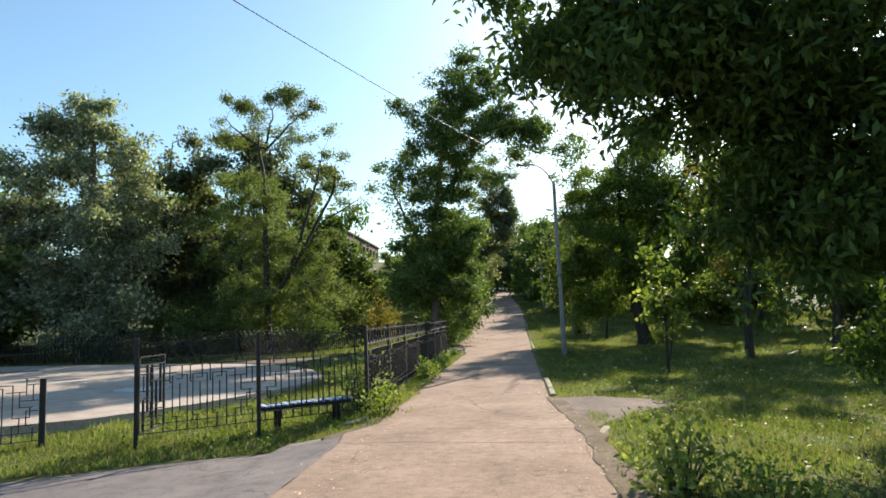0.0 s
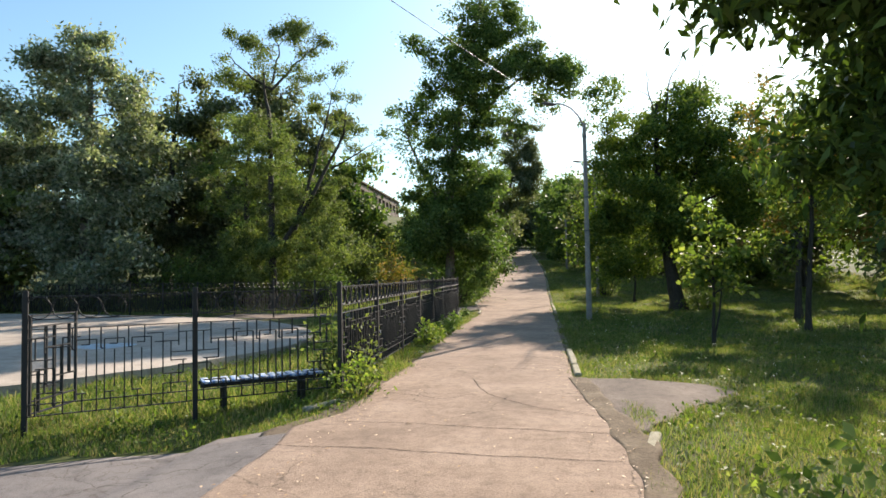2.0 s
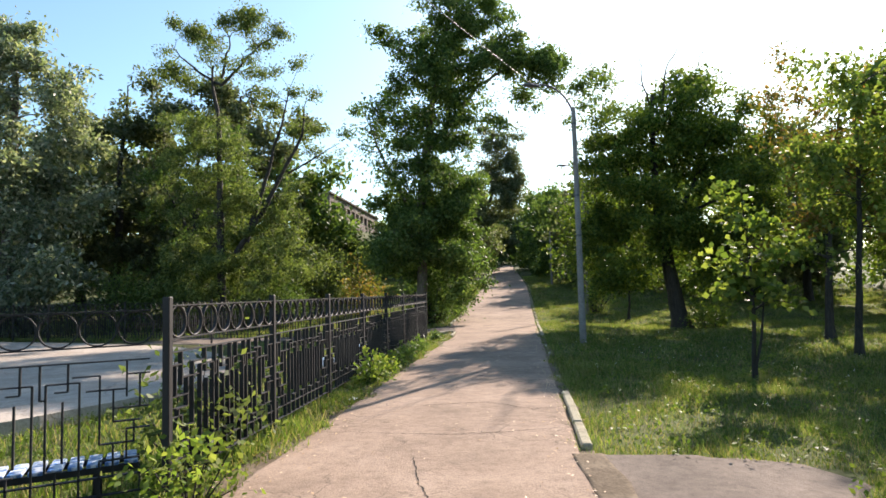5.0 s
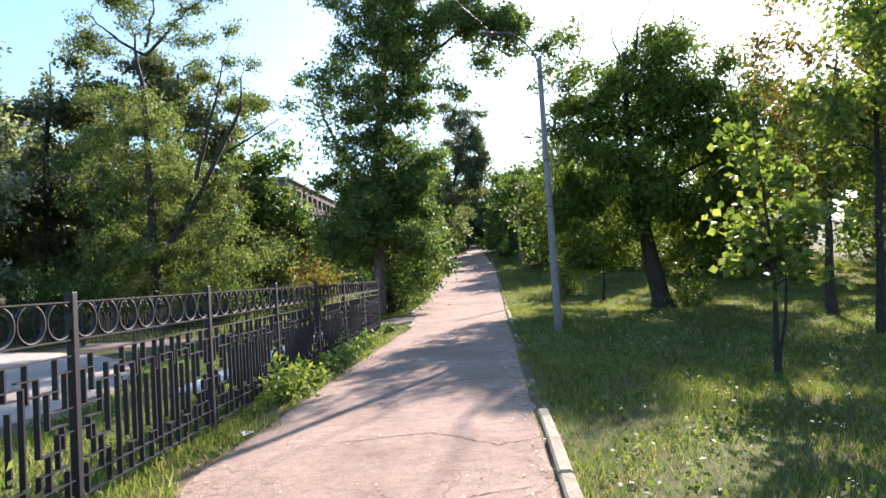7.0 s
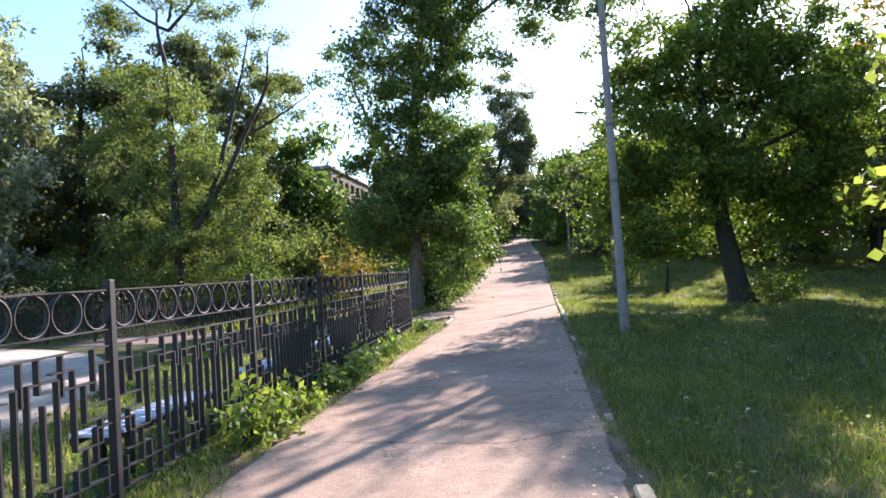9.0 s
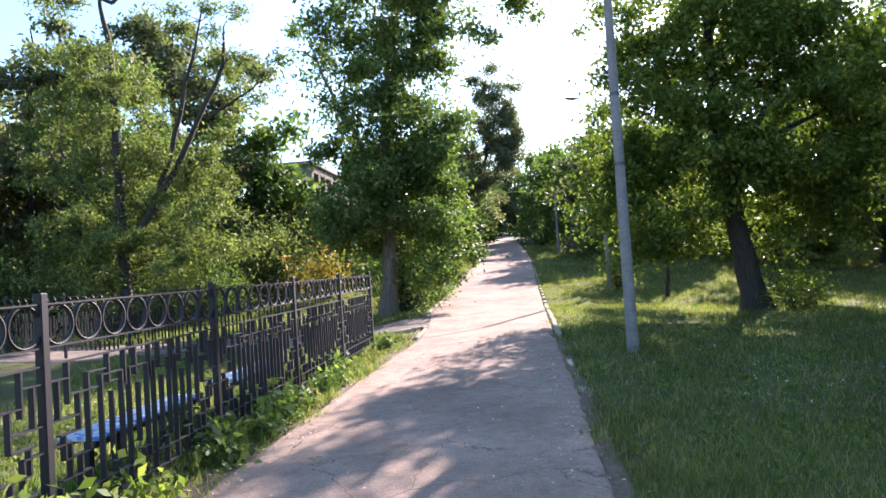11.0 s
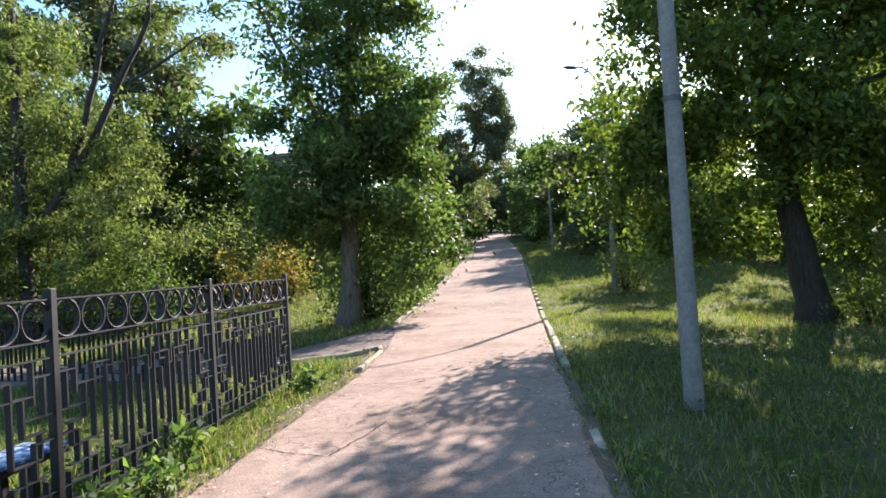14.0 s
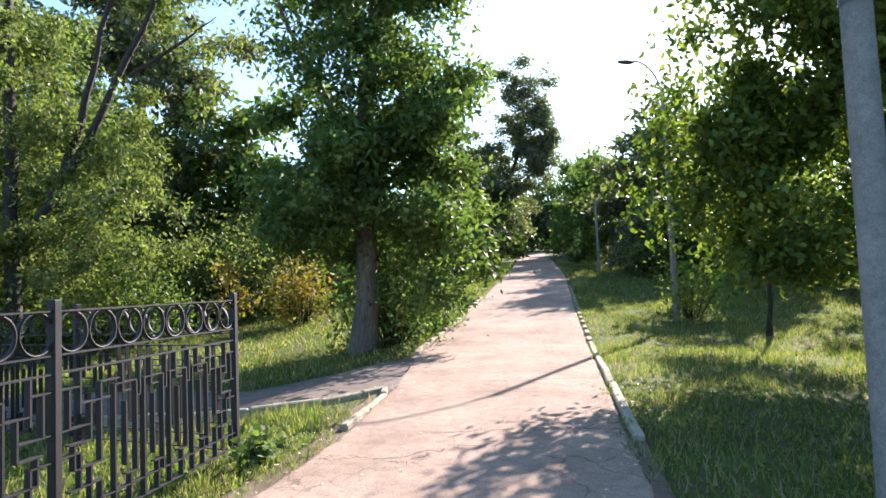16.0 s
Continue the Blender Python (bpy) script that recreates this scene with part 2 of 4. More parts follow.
def tubes(paths, sides=6):
    """One vertex and quad list for tapered tubes: each path is (points, radii)."""
    vs, fs, k = [], [], 0
    ang = np.linspace(0, 2 * np.pi, sides, endpoint=False)
    for pts, rad in paths:
        pts = np.asarray(pts, float)
        d = np.gradient(pts, axis=0)
        d /= np.linalg.norm(d, axis=1)[:, None] + 1e-9
        ref = np.where(np.abs(d[:, 2:3]) > 0.9, [[1.0, 0, 0]], [[0, 0, 1.0]])
        u = np.cross(d, ref)
        u /= np.linalg.norm(u, axis=1)[:, None] + 1e-9
        w = np.cross(d, u)
        for i in range(1, len(pts)):
            if np.dot(u[i], u[i - 1]) < 0:
                u[i], w[i] = -u[i], -w[i]
        ring = pts[:, None, :] + np.asarray(rad)[:, None, None] * (np.cos(ang)[None, :, None] * u[:, None, :] + np.sin(ang)[None, :, None] * w[:, None, :])
        vs.append(ring.reshape(-1, 3))
        for i in range(len(pts) - 1):
            for j in range(sides):
                a, b = k + i * sides + j, k + i * sides + (j + 1) % sides
                fs += [a, b, b + sides, a + sides]
        k += len(pts) * sides
    return np.concatenate(vs), fs


def smooth(me):
    me.polygons.foreach_set("use_smooth", np.ones(len(me.polygons), bool))
    return me


def leaves_mesh(name, at, size, rng, up=0.5, width=0.5, droop=0.0, lying=False):
    """Folded four-cornered leaves at the given places."""
    n = len(at)
    d = rng.normal(size=(n, 3))
    d[:, 2] -= droop
    if lying:
        d[:, 2] *= 0.12
    d /= np.linalg.norm(d, axis=1)[:, None]
    nor = rng.normal(size=(n, 3))
    nor[:, 2] += up * 2
    side = np.cross(d, nor)
    side /= np.linalg.norm(side, axis=1)[:, None] + 1e-9
    fold = np.cross(side, d)
    s = (size * rng.uniform(0.65, 1.3, n))[:, None]
    v = np.stack([at, at + d * s * 0.45 + side * s * width * 0.5 + fold * s * 0.08, at + d * s, at + d * s * 0.45 - side * s * width * 0.5 + fold * s * 0.08], axis=1).reshape(-1, 3)
    return mesh_from(name, v, np.arange(n * 4), 4)


def in_lobes(lobes, count, rng, shell=0.45):
    """Places in a union of ellipsoids (x, y, z, rx, ry, rz), fuller towards the outside."""
    vol = np.array([(a[3] * a[4] * a[5]) ** 0.75 for a in lobes])
    pick = rng.choice(len(lobes), count, p=vol / vol.sum())
    d = rng.normal(size=(count, 3))
    d /= np.linalg.norm(d, axis=1)[:, None]
    r = rng.uniform(0, 1, count) ** shell
    lob = np.array(lobes)
    wave = 0.93 + 0.3 * np.sin(d[:, 0] * 4.1 + pick * 2.3) * np.sin(d[:, 2] * 5.3 + pick) + 0.22 * np.sin(d[:, 1] * 7.0 + d[:, 2] * 3.0 + pick * 1.7)
    return lob[pick, :3] + d * (r * wave)[:, None] * lob[pick, 3:6] * 1.12


def tree(name, x, y, trunk, lobes, clumps, leaves, leaf, mat, bark, label, seed, clump=0.7, up=0.5, r0=0.2, group="", droop=0.2, flat=0.7, width=0.5, stems=(), sides=6, bough=4):
    """A tree: trunk is a list of points (from its foot), lobes shape the crown, boughs gather the twig ends, leaves stand round those."""
    rng = np.random.default_rng(seed)
    t = thing(name, x, y, gz(x, y), label, "tree", group)
    tubelist, nodes, rads = [], [], []
    for line, rad in [(trunk, r0), *stems]:
        line = np.array(line, float)
        n = 14
        s = np.linspace(0, len(line) - 1, n)
        pts = np.stack([np.interp(s, np.arange(len(line)), line[:, i]) for i in range(3)], axis=1)
        pts[1:, :2] += np.cumsum(rng.normal(0, 0.035, (n - 1, 2)), axis=0) * (line[-1, 2] / 8)
        rr = rad * np.linspace(1, 0.16, n) ** 0.9
        if line[0, 2] <= 0.01:
            rr[0] *= 1.5
            pts[0, 2] = -0.15
        tubelist.append((pts, rr))
        nodes += list(pts[3:])
        rads += list(rr[3:])
    heads = in_lobes(lobes, max(6, clumps // bough), rng, 0.33)
    of = rng.integers(0, len(heads), clumps)
    reach = clump * rng.uniform(0.55, 1.25, len(heads))[of][:, None]
    turn = rng.uniform(0, 2 * np.pi, clumps)
    out = np.sqrt(rng.uniform(0, 1, clumps))[:, None]
    ends = heads[of] + reach * out * np.stack([np.cos(turn), np.sin(turn), rng.normal(0, 0.45, clumps)], axis=1)
    ends[:, 2] -= 0.2 * (reach * out ** 2)[:, 0]
    ends[:, 2] = np.maximum(ends[:, 2], 0.3)
    axis = np.array(nodes)
    near = np.min(np.linalg.norm(ends[:, None] - axis[None], axis=2), axis=1)
    for e in ends[np.argsort(near)]:
        na = np.array(nodes)
        gap = na - e
        cost = np.linalg.norm(gap, axis=1) + 0.9 * np.maximum(gap[:, 2], 0) + 0.25 * (np.array(rads) < 0.02)
        i = int(np.argmin(cost))
        a, ra = na[i], rads[i]
        length = np.linalg.norm(e - a)
        r1 = min(ra * 0.7, 0.012 + 0.016 * length)
        bend = rng.normal(0, 0.09 * length, 3) + np.array([0, 0, 0.10 * length])
        pts = np.array([a, a + (e - a) * 0.35 + bend, a + (e - a) * 0.7 + bend * 0.8, e])
        tubelist.append((pts, np.array([r1, r1 * 0.75, r1 * 0.5, 0.006])))
        nodes += [pts[1], pts[2], pts[3]]
        rads += [r1 * 0.75, r1 * 0.5, 0.012]
    v, f = tubes(tubelist, sides)
    attach("trunk", smooth(mesh_from("trunk", v, f, 4)), bark, t)
    k = rng.integers(0, clumps, leaves)
    spread = rng.normal(0, 1, (leaves, 3)) * clump * 0.42 * rng.uniform(0.6, 1.4, clumps)[k][:, None]
    spread[:, 2] *= flat
    at = ends[k] + spread
    at[:, 2] = np.maximum(at[:, 2], 0.05)
    attach("crown", leaves_mesh("crown", at, leaf, rng, up, width, droop), mat, t)
    return t


def shrub(name, x, y, h, r, count, leaf, mat, label, seed, stems=14, lobes=None, category="shrub", group="", up=0.4, width=0.55):
    rng = np.random.default_rng(seed)
    t = thing(name, x, y, gz(x, y), label, category, group)
    lobes = lobes or [(0, 0, h * 0.55, r, r, h * 0.45), (r * 0.5, r * 0.2, h * 0.35, r * 0.7, r * 0.6, h * 0.3), (-r * 0.4, -r * 0.3, h * 0.3, r * 0.7, r * 0.7, h * 0.28)]
    ends = in_lobes(lobes, stems * 3, rng, 0.5)
    lines = []
    for e in ends[: stems * 2]:
        foot = np.array([e[0] * 0.25, e[1] * 0.25, -0.05])
        mid = (foot + e) / 2 + np.array([e[0] * 0.1, e[1] * 0.1, 0.12 * h]) * rng.uniform(0.3, 1)
        lines.append((np.array([foot, mid, e]), np.array([0.012, 0.009, 0.004]) * (0.5 + h * 0.5)))
    for bunch in ([[q] for q in lines] if category == "weed" else [lines]):
        v, f = tubes(bunch, 5)
        attach("stem", mesh_from("stem", v, f, 4), M_BARK, t)
    k = rng.integers(0, len(ends), count)
    at = ends[k] + rng.normal(0, 1, (count, 3)) * (0.16 * h + 0.05) * 0.8
    at[:, 2] = np.maximum(at[:, 2], 0.02)
    attach("foliage", leaves_mesh("foliage", at, leaf, rng, up, width, 0.1), mat, t)
    return t


# ---- the land ----


def land():
    xs = np.unique(np.concatenate([np.linspace(-600, -60, 24), np.linspace(-60, -14, 40), np.linspace(-14, 14, 113), np.linspace(14, 60, 40), np.linspace(60, 600, 24)]))
    ys = np.unique(np.concatenate([np.linspace(-300, -10, 16), np.linspace(-10, 60, 212), np.linspace(60, 160, 70), np.linspace(160, 900, 30)]))
    gx, gy = np.meshgrid(xs, ys)
    z = ground_z(gx, gy) - 0.02
    nx, ny = len(xs), len(ys)
    i = (np.arange(ny - 1)[:, None] * nx + np.arange(nx - 1)[None]).ravel()
    f = np.stack([i, i + 1, i + 1 + nx, i + nx], axis=1).ravel()
    me = smooth(mesh_from("ground", np.stack([gx, gy, z], axis=2).reshape(-1, 3), f, 4))
    me.materials.append(M_GROUND)
    tagged(new("ground", me), "grassy park ground with dry soil between the blades", "ground", kind="structure")


land()


def right_edge(y):
    return np.interp(y, [-10, 6, 9, 12.6, 36.8, 60, 150], [0.75, 0.7, 0.75, 0.5, 1.1, 1.45, 0.2])


def left_edge(y):
    return np.interp(y, [-10, 7.5, 8.6, 9.3, 9.6, 9.95, 12, 20, 25, 27, 30, 33, 36, 40, 60, 150], [-2.6, -2.6, -2.6, -2.72, -2.55, -2.36, -2.3, -2.22, -2.1, -2.0, -2.15, -2.55, -2.8, -2.6, -2.3, -3.0])


def surfaced(name, grid, mat, label, lift, category, ragged=0.06, depth=0.12):
    """A paved sheet over a grid of (x, y): it follows the land, has ragged rims that dip, and a real thickness."""
    n, cols = len(grid), len(grid[0])
    vs, fs = [], []
    for r in range(n):
        for c in range(cols):
            x, y = grid[r][c]
            rim = c in (0, cols - 1) or r in (0, n - 1)
            k = ragged * (noise.noise((x * 2, y * 2.5, 4)) + 0.7 * noise.noise((x * 8, y * 8, 8)))
            if rim:
                x, y = (x + k, y) if c in (0, cols - 1) else (x, y + k)
            vs.append((x, y, gz(x, y) * (0.5 if -3.5 < x < 1.5 and y < 36 else 1) + lift + 0.006 * noise.noise((x * 1.5, y * 1.5, 2)) - (0.03 if rim else 0)))
    for r in range(n - 1):
        for c in range(cols - 1):
            a = r * cols + c
            fs += [a, a + 1, a + 1 + cols, a + cols]
    k = len(vs)
    rim = [r * cols for r in range(n)] + [(n - 1) * cols + c for c in range(1, cols)] + [r * cols + cols - 1 for r in range(n - 2, -1, -1)] + [c for c in range(cols - 2, 0, -1)]
    vs += [(vs[i][0], vs[i][1], vs[i][2] - depth) for i in rim]
    for j in range(len(rim)):
        a, b = rim[j], rim[(j + 1) % len(rim)]
        fs += [a, b, k + (j + 1) % len(rim), k + j]
    me = smooth(mesh_from(name, np.array(vs), fs, 4))
    me.materials.append(mat)
    return tagged(new(name, me), label, category, kind="structure")


def across(y, a, b, n=25):
    """Points from a to b, closer together at both rims."""
    t = (1 - np.cos(np.linspace(0, np.pi, n))) / 2
    return [(float(a + (b - a) * k), float(y)) for k in t]


def side_near(x):
    return np.interp(x, [-14, -5.6, -4.6, -3.66, -2.92, -2.15, -1.8], [28.0, 27.95, 28.05, 28.35, 28.95, 29.94, 30.3])


def side_far(x):
    return np.interp(x, [-14, -4.8, -3.7, -2.85, -1.8], [31.0, 30.7, 32.2, 34.0, 34.6])


def road_rim(x):
    return 9.27 + (np.minimum(x, -2.7) + 3.14) * 0.38


ys = np.concatenate([np.arange(-8, 45, 0.12), np.arange(45, 119, 1.0)])
surfaced("path", [across(y, left_edge(y), right_edge(y)) for y in ys], M_PATH, "pinkish worn asphalt footpath with cracks and dry leaves", 0.012, "path", 0.11)
surfaced("road", [[(float(x), float(y)) for y in np.linspace(-8, road_rim(x), 40)] for x in -np.concatenate([np.arange(2.25, 9, 0.15), np.arange(9, 32, 0.5)])], M_ASPHALT, "grey cracked asphalt drive joining the footpath", 0.0, "road", 0.08)
surfaced("side_pavement", [across(y, float(right_edge(y)) - 0.6, 0.95 + 0.66 * (y - 9.4) - 1.4 * max(0, y - 12.1)) for y in np.arange(8.7, 12.62, 0.1)], M_PATCH, "grey patch of broken asphalt beside the footpath", 0.002, "pavement", 0.2)
surfaced("side_path", [[(float(x), float(y)) for y in np.linspace(side_near(x), side_far(x), 22)] for x in -np.arange(2.0, 14, 0.15)], M_PATCH, "narrow grey asphalt side path in tree shade", 0.005, "path")
surfaced("verge_soil", [across(y, float(right_edge(y)) - 0.3, float(right_edge(y)) + 0.16, 9) for y in np.arange(1, 42, 0.15)], M_SOIL, "strip of dry soil along the footpath rim", -0.006, "soil", 0.12, 0.06)
surfaced("rim_soil", [across(y, float(right_edge(y)) - 0.1 + 0.07 * noise.noise((y * 1.7, 7, 0)), float(right_edge(y)) + 0.2 + 0.2 * noise.noise((y * 1.4, 3, 0)), 9) for y in np.arange(5.5, 12.6, 0.12)], M_SOIL, "crumbled dry soil rim between path and asphalt patch", 0.02, "soil", 0.05, 0.05)
surfaced("verge_soil_far", [across(y, float(left_edge(y)) - 0.3, float(left_edge(y)) + 0.25, 9) for y in np.arange(8.8, 44, 0.15)], M_SOIL, "strip of dry soil under the fence verge", -0.008, "soil", 0.16, 0.06)


def court():
    """The sports court: a slab with a rounded corner and a worn concrete rim."""
    pts = [(-34, 2.0), (-8.9, 10.6), (-7.2, 12.6), (-6.0, 15.2), (-5.6, 17.5), (-6.2, 20.0), (-7.8, 22.6), (-10.4, 25.2), (-14, 27.2), (-24, 30.5), (-42, 34.0), (-50, 18)]
    for _ in range(3):
        pts = [q for a, b in zip(pts, pts[1:] + pts[:1]) for q in ((a[0] * 0.75 + b[0] * 0.25, a[1] * 0.75 + b[1] * 0.25), (a[0] * 0.25 + b[0] * 0.75, a[1] * 0.25 + b[1] * 0.75))]
    rim = []
    for i in range(len(pts)):
        a, b = Vector(pts[i]), Vector(pts[(i + 1) % len(pts)])
        steps = max(1, int((b - a).length / 0.4))
        for s in range(steps):
            p = a.lerp(b, s / steps)
            rim.append((p.x + 0.05 * noise.noise((p.x * 2, p.y * 2, 1)), p.y + 0.05 * noise.noise((p.x * 2, p.y * 2, 5))))
    bm = bmesh.new()
    top = [bm.verts.new((x, y, 0.0)) for x, y in rim]
    low = [bm.verts.new((x, y, -0.4)) for x, y in rim]
    face = bm.faces.new(top)
    for i in range(len(rim)):
        bm.faces.new((top[i], low[i], low[(i + 1) % len(rim)], top[(i + 1) % len(rim)]))
    bmesh.ops.triangulate(bm, faces=[face])
    me = bpy.data.meshes.new("sports_court")
    bm.to_mesh(me)
    bm.free()
    me.materials.append(M_COURT)
    tagged(new("sports_court", me), "pale concrete sports court slab with worn surface", "court", kind="structure")


court()



def paint_patch(x, y, w, d):
    """A worn patch of pale blue paint on the slab."""
    m = painted("pale_blue_paint", (0.40, 0.48, 0.54), (0.36, 0.31, 0.26), 0.8, 0.0, 0.55, 3)
    bm = bmesh.new()
    ring = []
    for k in range(40):
        a = 2 * math.pi * k / 40
        r = 1 + 0.3 * noise.noise((math.cos(a) * 1.4, math.sin(a) * 1.4, 3))
        ring.append(bm.verts.new((x + w / 2 * r * math.cos(a), y + d / 2 * r * math.sin(a), 0.005)))
    bm.faces.new(ring)
    me = bpy.data.meshes.new("paint_patch")
    bm.to_mesh(me)
    bm.free()
    me.materials.append(m)
    tagged(new("paint_patch", me), "worn pale blue paint patch on the court", "paint", kind="structure")


paint_patch(-10.4, 16.7, 1.5, 1.2)

# ---- kerbs ----


def kerb(name, spots, label, w=0.11, h=0.3, top=0.06):
    """A line of kerb stones: spots are (x, y) joints."""
    t = thing(name, spots[0][0], spots[0][1], 0, label, "kerb", kind="structure")
    rng = random.Random(len(spots))
    for (x0, y0), (x1, y1) in zip(spots[:-1], spots[1:]):
        length = math.hypot(x1 - x0, y1 - y0) - 0.012
        me = box_mesh("kerb_stone", w, length, h, M_KERB, 0.018)
        cx, cy = (x0 + x1) / 2, (y0 + y1) / 2
        z = gz(min(max(cx, -2.4), 1.1), cy) * (0.5 if cy < 36 else 1) + top - h / 2 + rng.uniform(-0.02, 0.012)
        if cx > 0 and 15.8 < cy < 26.5:
            z -= 0.075
        attach("kerb_stone", me, M_KERB, t, m=pose(cx - spots[0][0], cy - spots[0][1], z, rng.uniform(-1, 1), rng.uniform(-3, 3), math.degrees(math.atan2(-(x1 - x0), y1 - y0)) + rng.uniform(-0.8, 0.8)))
    return t


kerb("kerb_right", [(float(right_edge(y)) + 0.09, y) for y in np.arange(12.7, 52, 1.02)], "row of pale yellowish concrete kerb stones, chipped")
kerb("kerb_right_end", [(0.9, 8.75), (1.06, 9.3)], "short pale concrete kerb stone sunk in grass", top=0.015)
kerb("kerb_left", [(float(left_edge(y)) - 0.08, y) for y in np.arange(34.4, 48, 1.02)], "row of pale concrete kerb stones half hidden by leaves", top=0.1)
kerb("kerb_left_return", [(-2.08, 27.4), (-2.1, 28.4), (-2.16, 29.4), (-2.26, 29.86), (-2.5, 29.47), (-2.92, 28.97), (-3.66, 28.37), (-4.6, 28.07), (-5.6, 27.97)], "curved row of thin pale kerb stones round the path corner", w=0.09, top=0.07)
kerb("kerb_left_bench", [(-2.45, 11.5), (-2.62, 10.85), (-2.95, 10.3)], "short sunken concrete kerb stone by the fence corner", top=0.0)

# ---- iron fence ----
POST = box_mesh("post", 0.06, 0.06, 1.8, M_IRON, 0.006, (0, 0, 0.62))
BAR, DEEP = 0.014, 0.04
bars = {}


def bar_mesh(sx, sz, sy=DEEP):
    key = (round(sx, 3), round(sz, 3), sy)
    if key not in bars:
        bars[key] = box_mesh("bar", sx, sy, sz, M_IRON)
    return bars[key]


def ring_mesh():
    v, f = [], []
    n, ro, ri, d = 28, 0.13, 0.119, 0.014
    for i in range(n):
        a = 2 * math.pi * i / n
        for r, y in ((ro, -d), (ro, d), (ri, d), (ri, -d)):
            v.append((r * math.cos(a), y, r * math.sin(a)))
    for i in range(n):
        j = (i + 1) % n
        for k in range(4):
            f += [i * 4 + k, j * 4 + k, j * 4 + (k + 1) % 4, i * 4 + (k + 1) % 4]
    me = mesh_from("ring", np.array(v), f, 4)
    me.materials.append(M_IRON)
    return me


RING = ring_mesh()


def fence_panel(t, x0, length, rings=8, broken=0, z0=0.0):
    """One bay from x0 along the fence: rails, rings, stepped bars and key patterns by the posts."""
    def rail(z, a=0.03, b=None, thick=0.010):
        b = length - 0.03 if b is None else b
        attach("rail", bar_mesh(b - a, thick), M_IRON, t, m=pose(x0 + (a + b) / 2, 0, z + z0))

    def upright(x, a, b):
        attach("bar", bar_mesh(BAR, b - a), M_IRON, t, m=pose(x0 + x, 0, (a + b) / 2 + z0))

    rail(1.45)
    rail(1.185)
    rail(1.075, 0.03, length - 0.03)
    rail(0.22)
    rail(0.09)
    step = length / rings
    for i in range(rings):
        if i >= broken:
            attach("ring", RING, M_IRON, t, m=pose(x0 + (i + 0.5) * step, 0, 1.318 + z0))
    for side in (0, 1):
        def at(x):
            return x if side == 0 else length - x
        for x, a, b in ((0.10, 0.09, 0.30), (0.10, 0.72, 0.97), (0.19, 0.34, 0.56), (0.19, 0.80, 1.075), (0.28, 0.22, 0.46), (0.28, 0.62, 0.86), (0.37, 0.09, 0.34), (0.37, 0.46, 0.97), (0.14, 0.46, 0.62)):
            upright(at(x), a, b)
        for z, a, b in ((0.97, 0.03, 0.19), (0.86, 0.19, 0.46), (0.72, 0.03, 0.28), (0.62, 0.10, 0.28), (0.56, 0.03, 0.19), (0.46, 0.14, 0.37), (0.34, 0.10, 0.37), (0.97, 0.37, 0.55)):
            rail(z, *((a, b) if side == 0 else (length - b, length - a)))
    n = max(3, round((length - 0.92) / 0.29))
    step = (length - 0.92) / n
    for i in range(n):
        c, half = 0.46 + (i + 0.5) * step, step * 0.36
        upright(c - half, 0.09, 0.93)
        upright(c + half, 0.22 if i % 2 else 0.30, 0.93)
        upright(c, 0.36, 0.80)
        upright(c - half * 0.3, 0.87, 1.075)
        upright(c + half * 1.35, 0.82, 1.075)
        upright(c + half * 0.4, 0.09, 0.30)
        rail(0.93, c - half, c + half)
        rail(0.30, c, c + half)
        rail(0.87, c - half * 0.3, c + half * 0.5)
        rail(0.82, c + half, c + half * 1.35)


def fence(name, x0, y0, x1, y1, bays, label, broken=(), z=0.0, rings=8, first=0):
    length = math.hypot(x1 - x0, y1 - y0)
    t = thing(name, x0, y0, z, label, "fence", "iron fence round the court", turn=math.degrees(math.atan2(y1 - y0, x1 - x0)))
    step = length / bays
    for i in range(first, bays + 1):
        attach("post", POST, M_IRON, t, m=pose(i * step, 0, 0))
    for i in range(bays):
        fence_panel(t, i * step, step, rings, broken[i] if i < len(broken) else 0)
    return t


fence("fence", -2.79, 11.32, -2.79, 26.4, 7, "black iron fence with ring frieze and key pattern along the footpath")
fence("fence", -2.87, 11.27, -5.86, 9.26, 2, "black iron fence with bent rings beside the blue bench", (0, 3), -0.03, 7, 1)
fence("fence", -2.86, 26.43, -34.0, 34.4, 15, "black iron fence with ring frieze beyond the court", z=-0.05, first=1)



def gate_side():
    """The broken bay beyond the gateway, with a short gate post."""
    turn = math.degrees(math.atan2(8.5 - 9.69, -9.5 + 7.71))
    t = thing("fence", -7.71, 9.69, -0.14, "broken iron fence bay with a short rusty gate post", "fence", "iron fence round the court", turn=turn)
    part("post", box_bm(0.09, 0.09, 1.2, 0.008, (0, 0, 0.45)), M_IRON, t)
    fence_panel(t, 0.03, 2.1, 8, 5)
    attach("post", POST, M_IRON, t, m=pose(2.16, 0, 0))


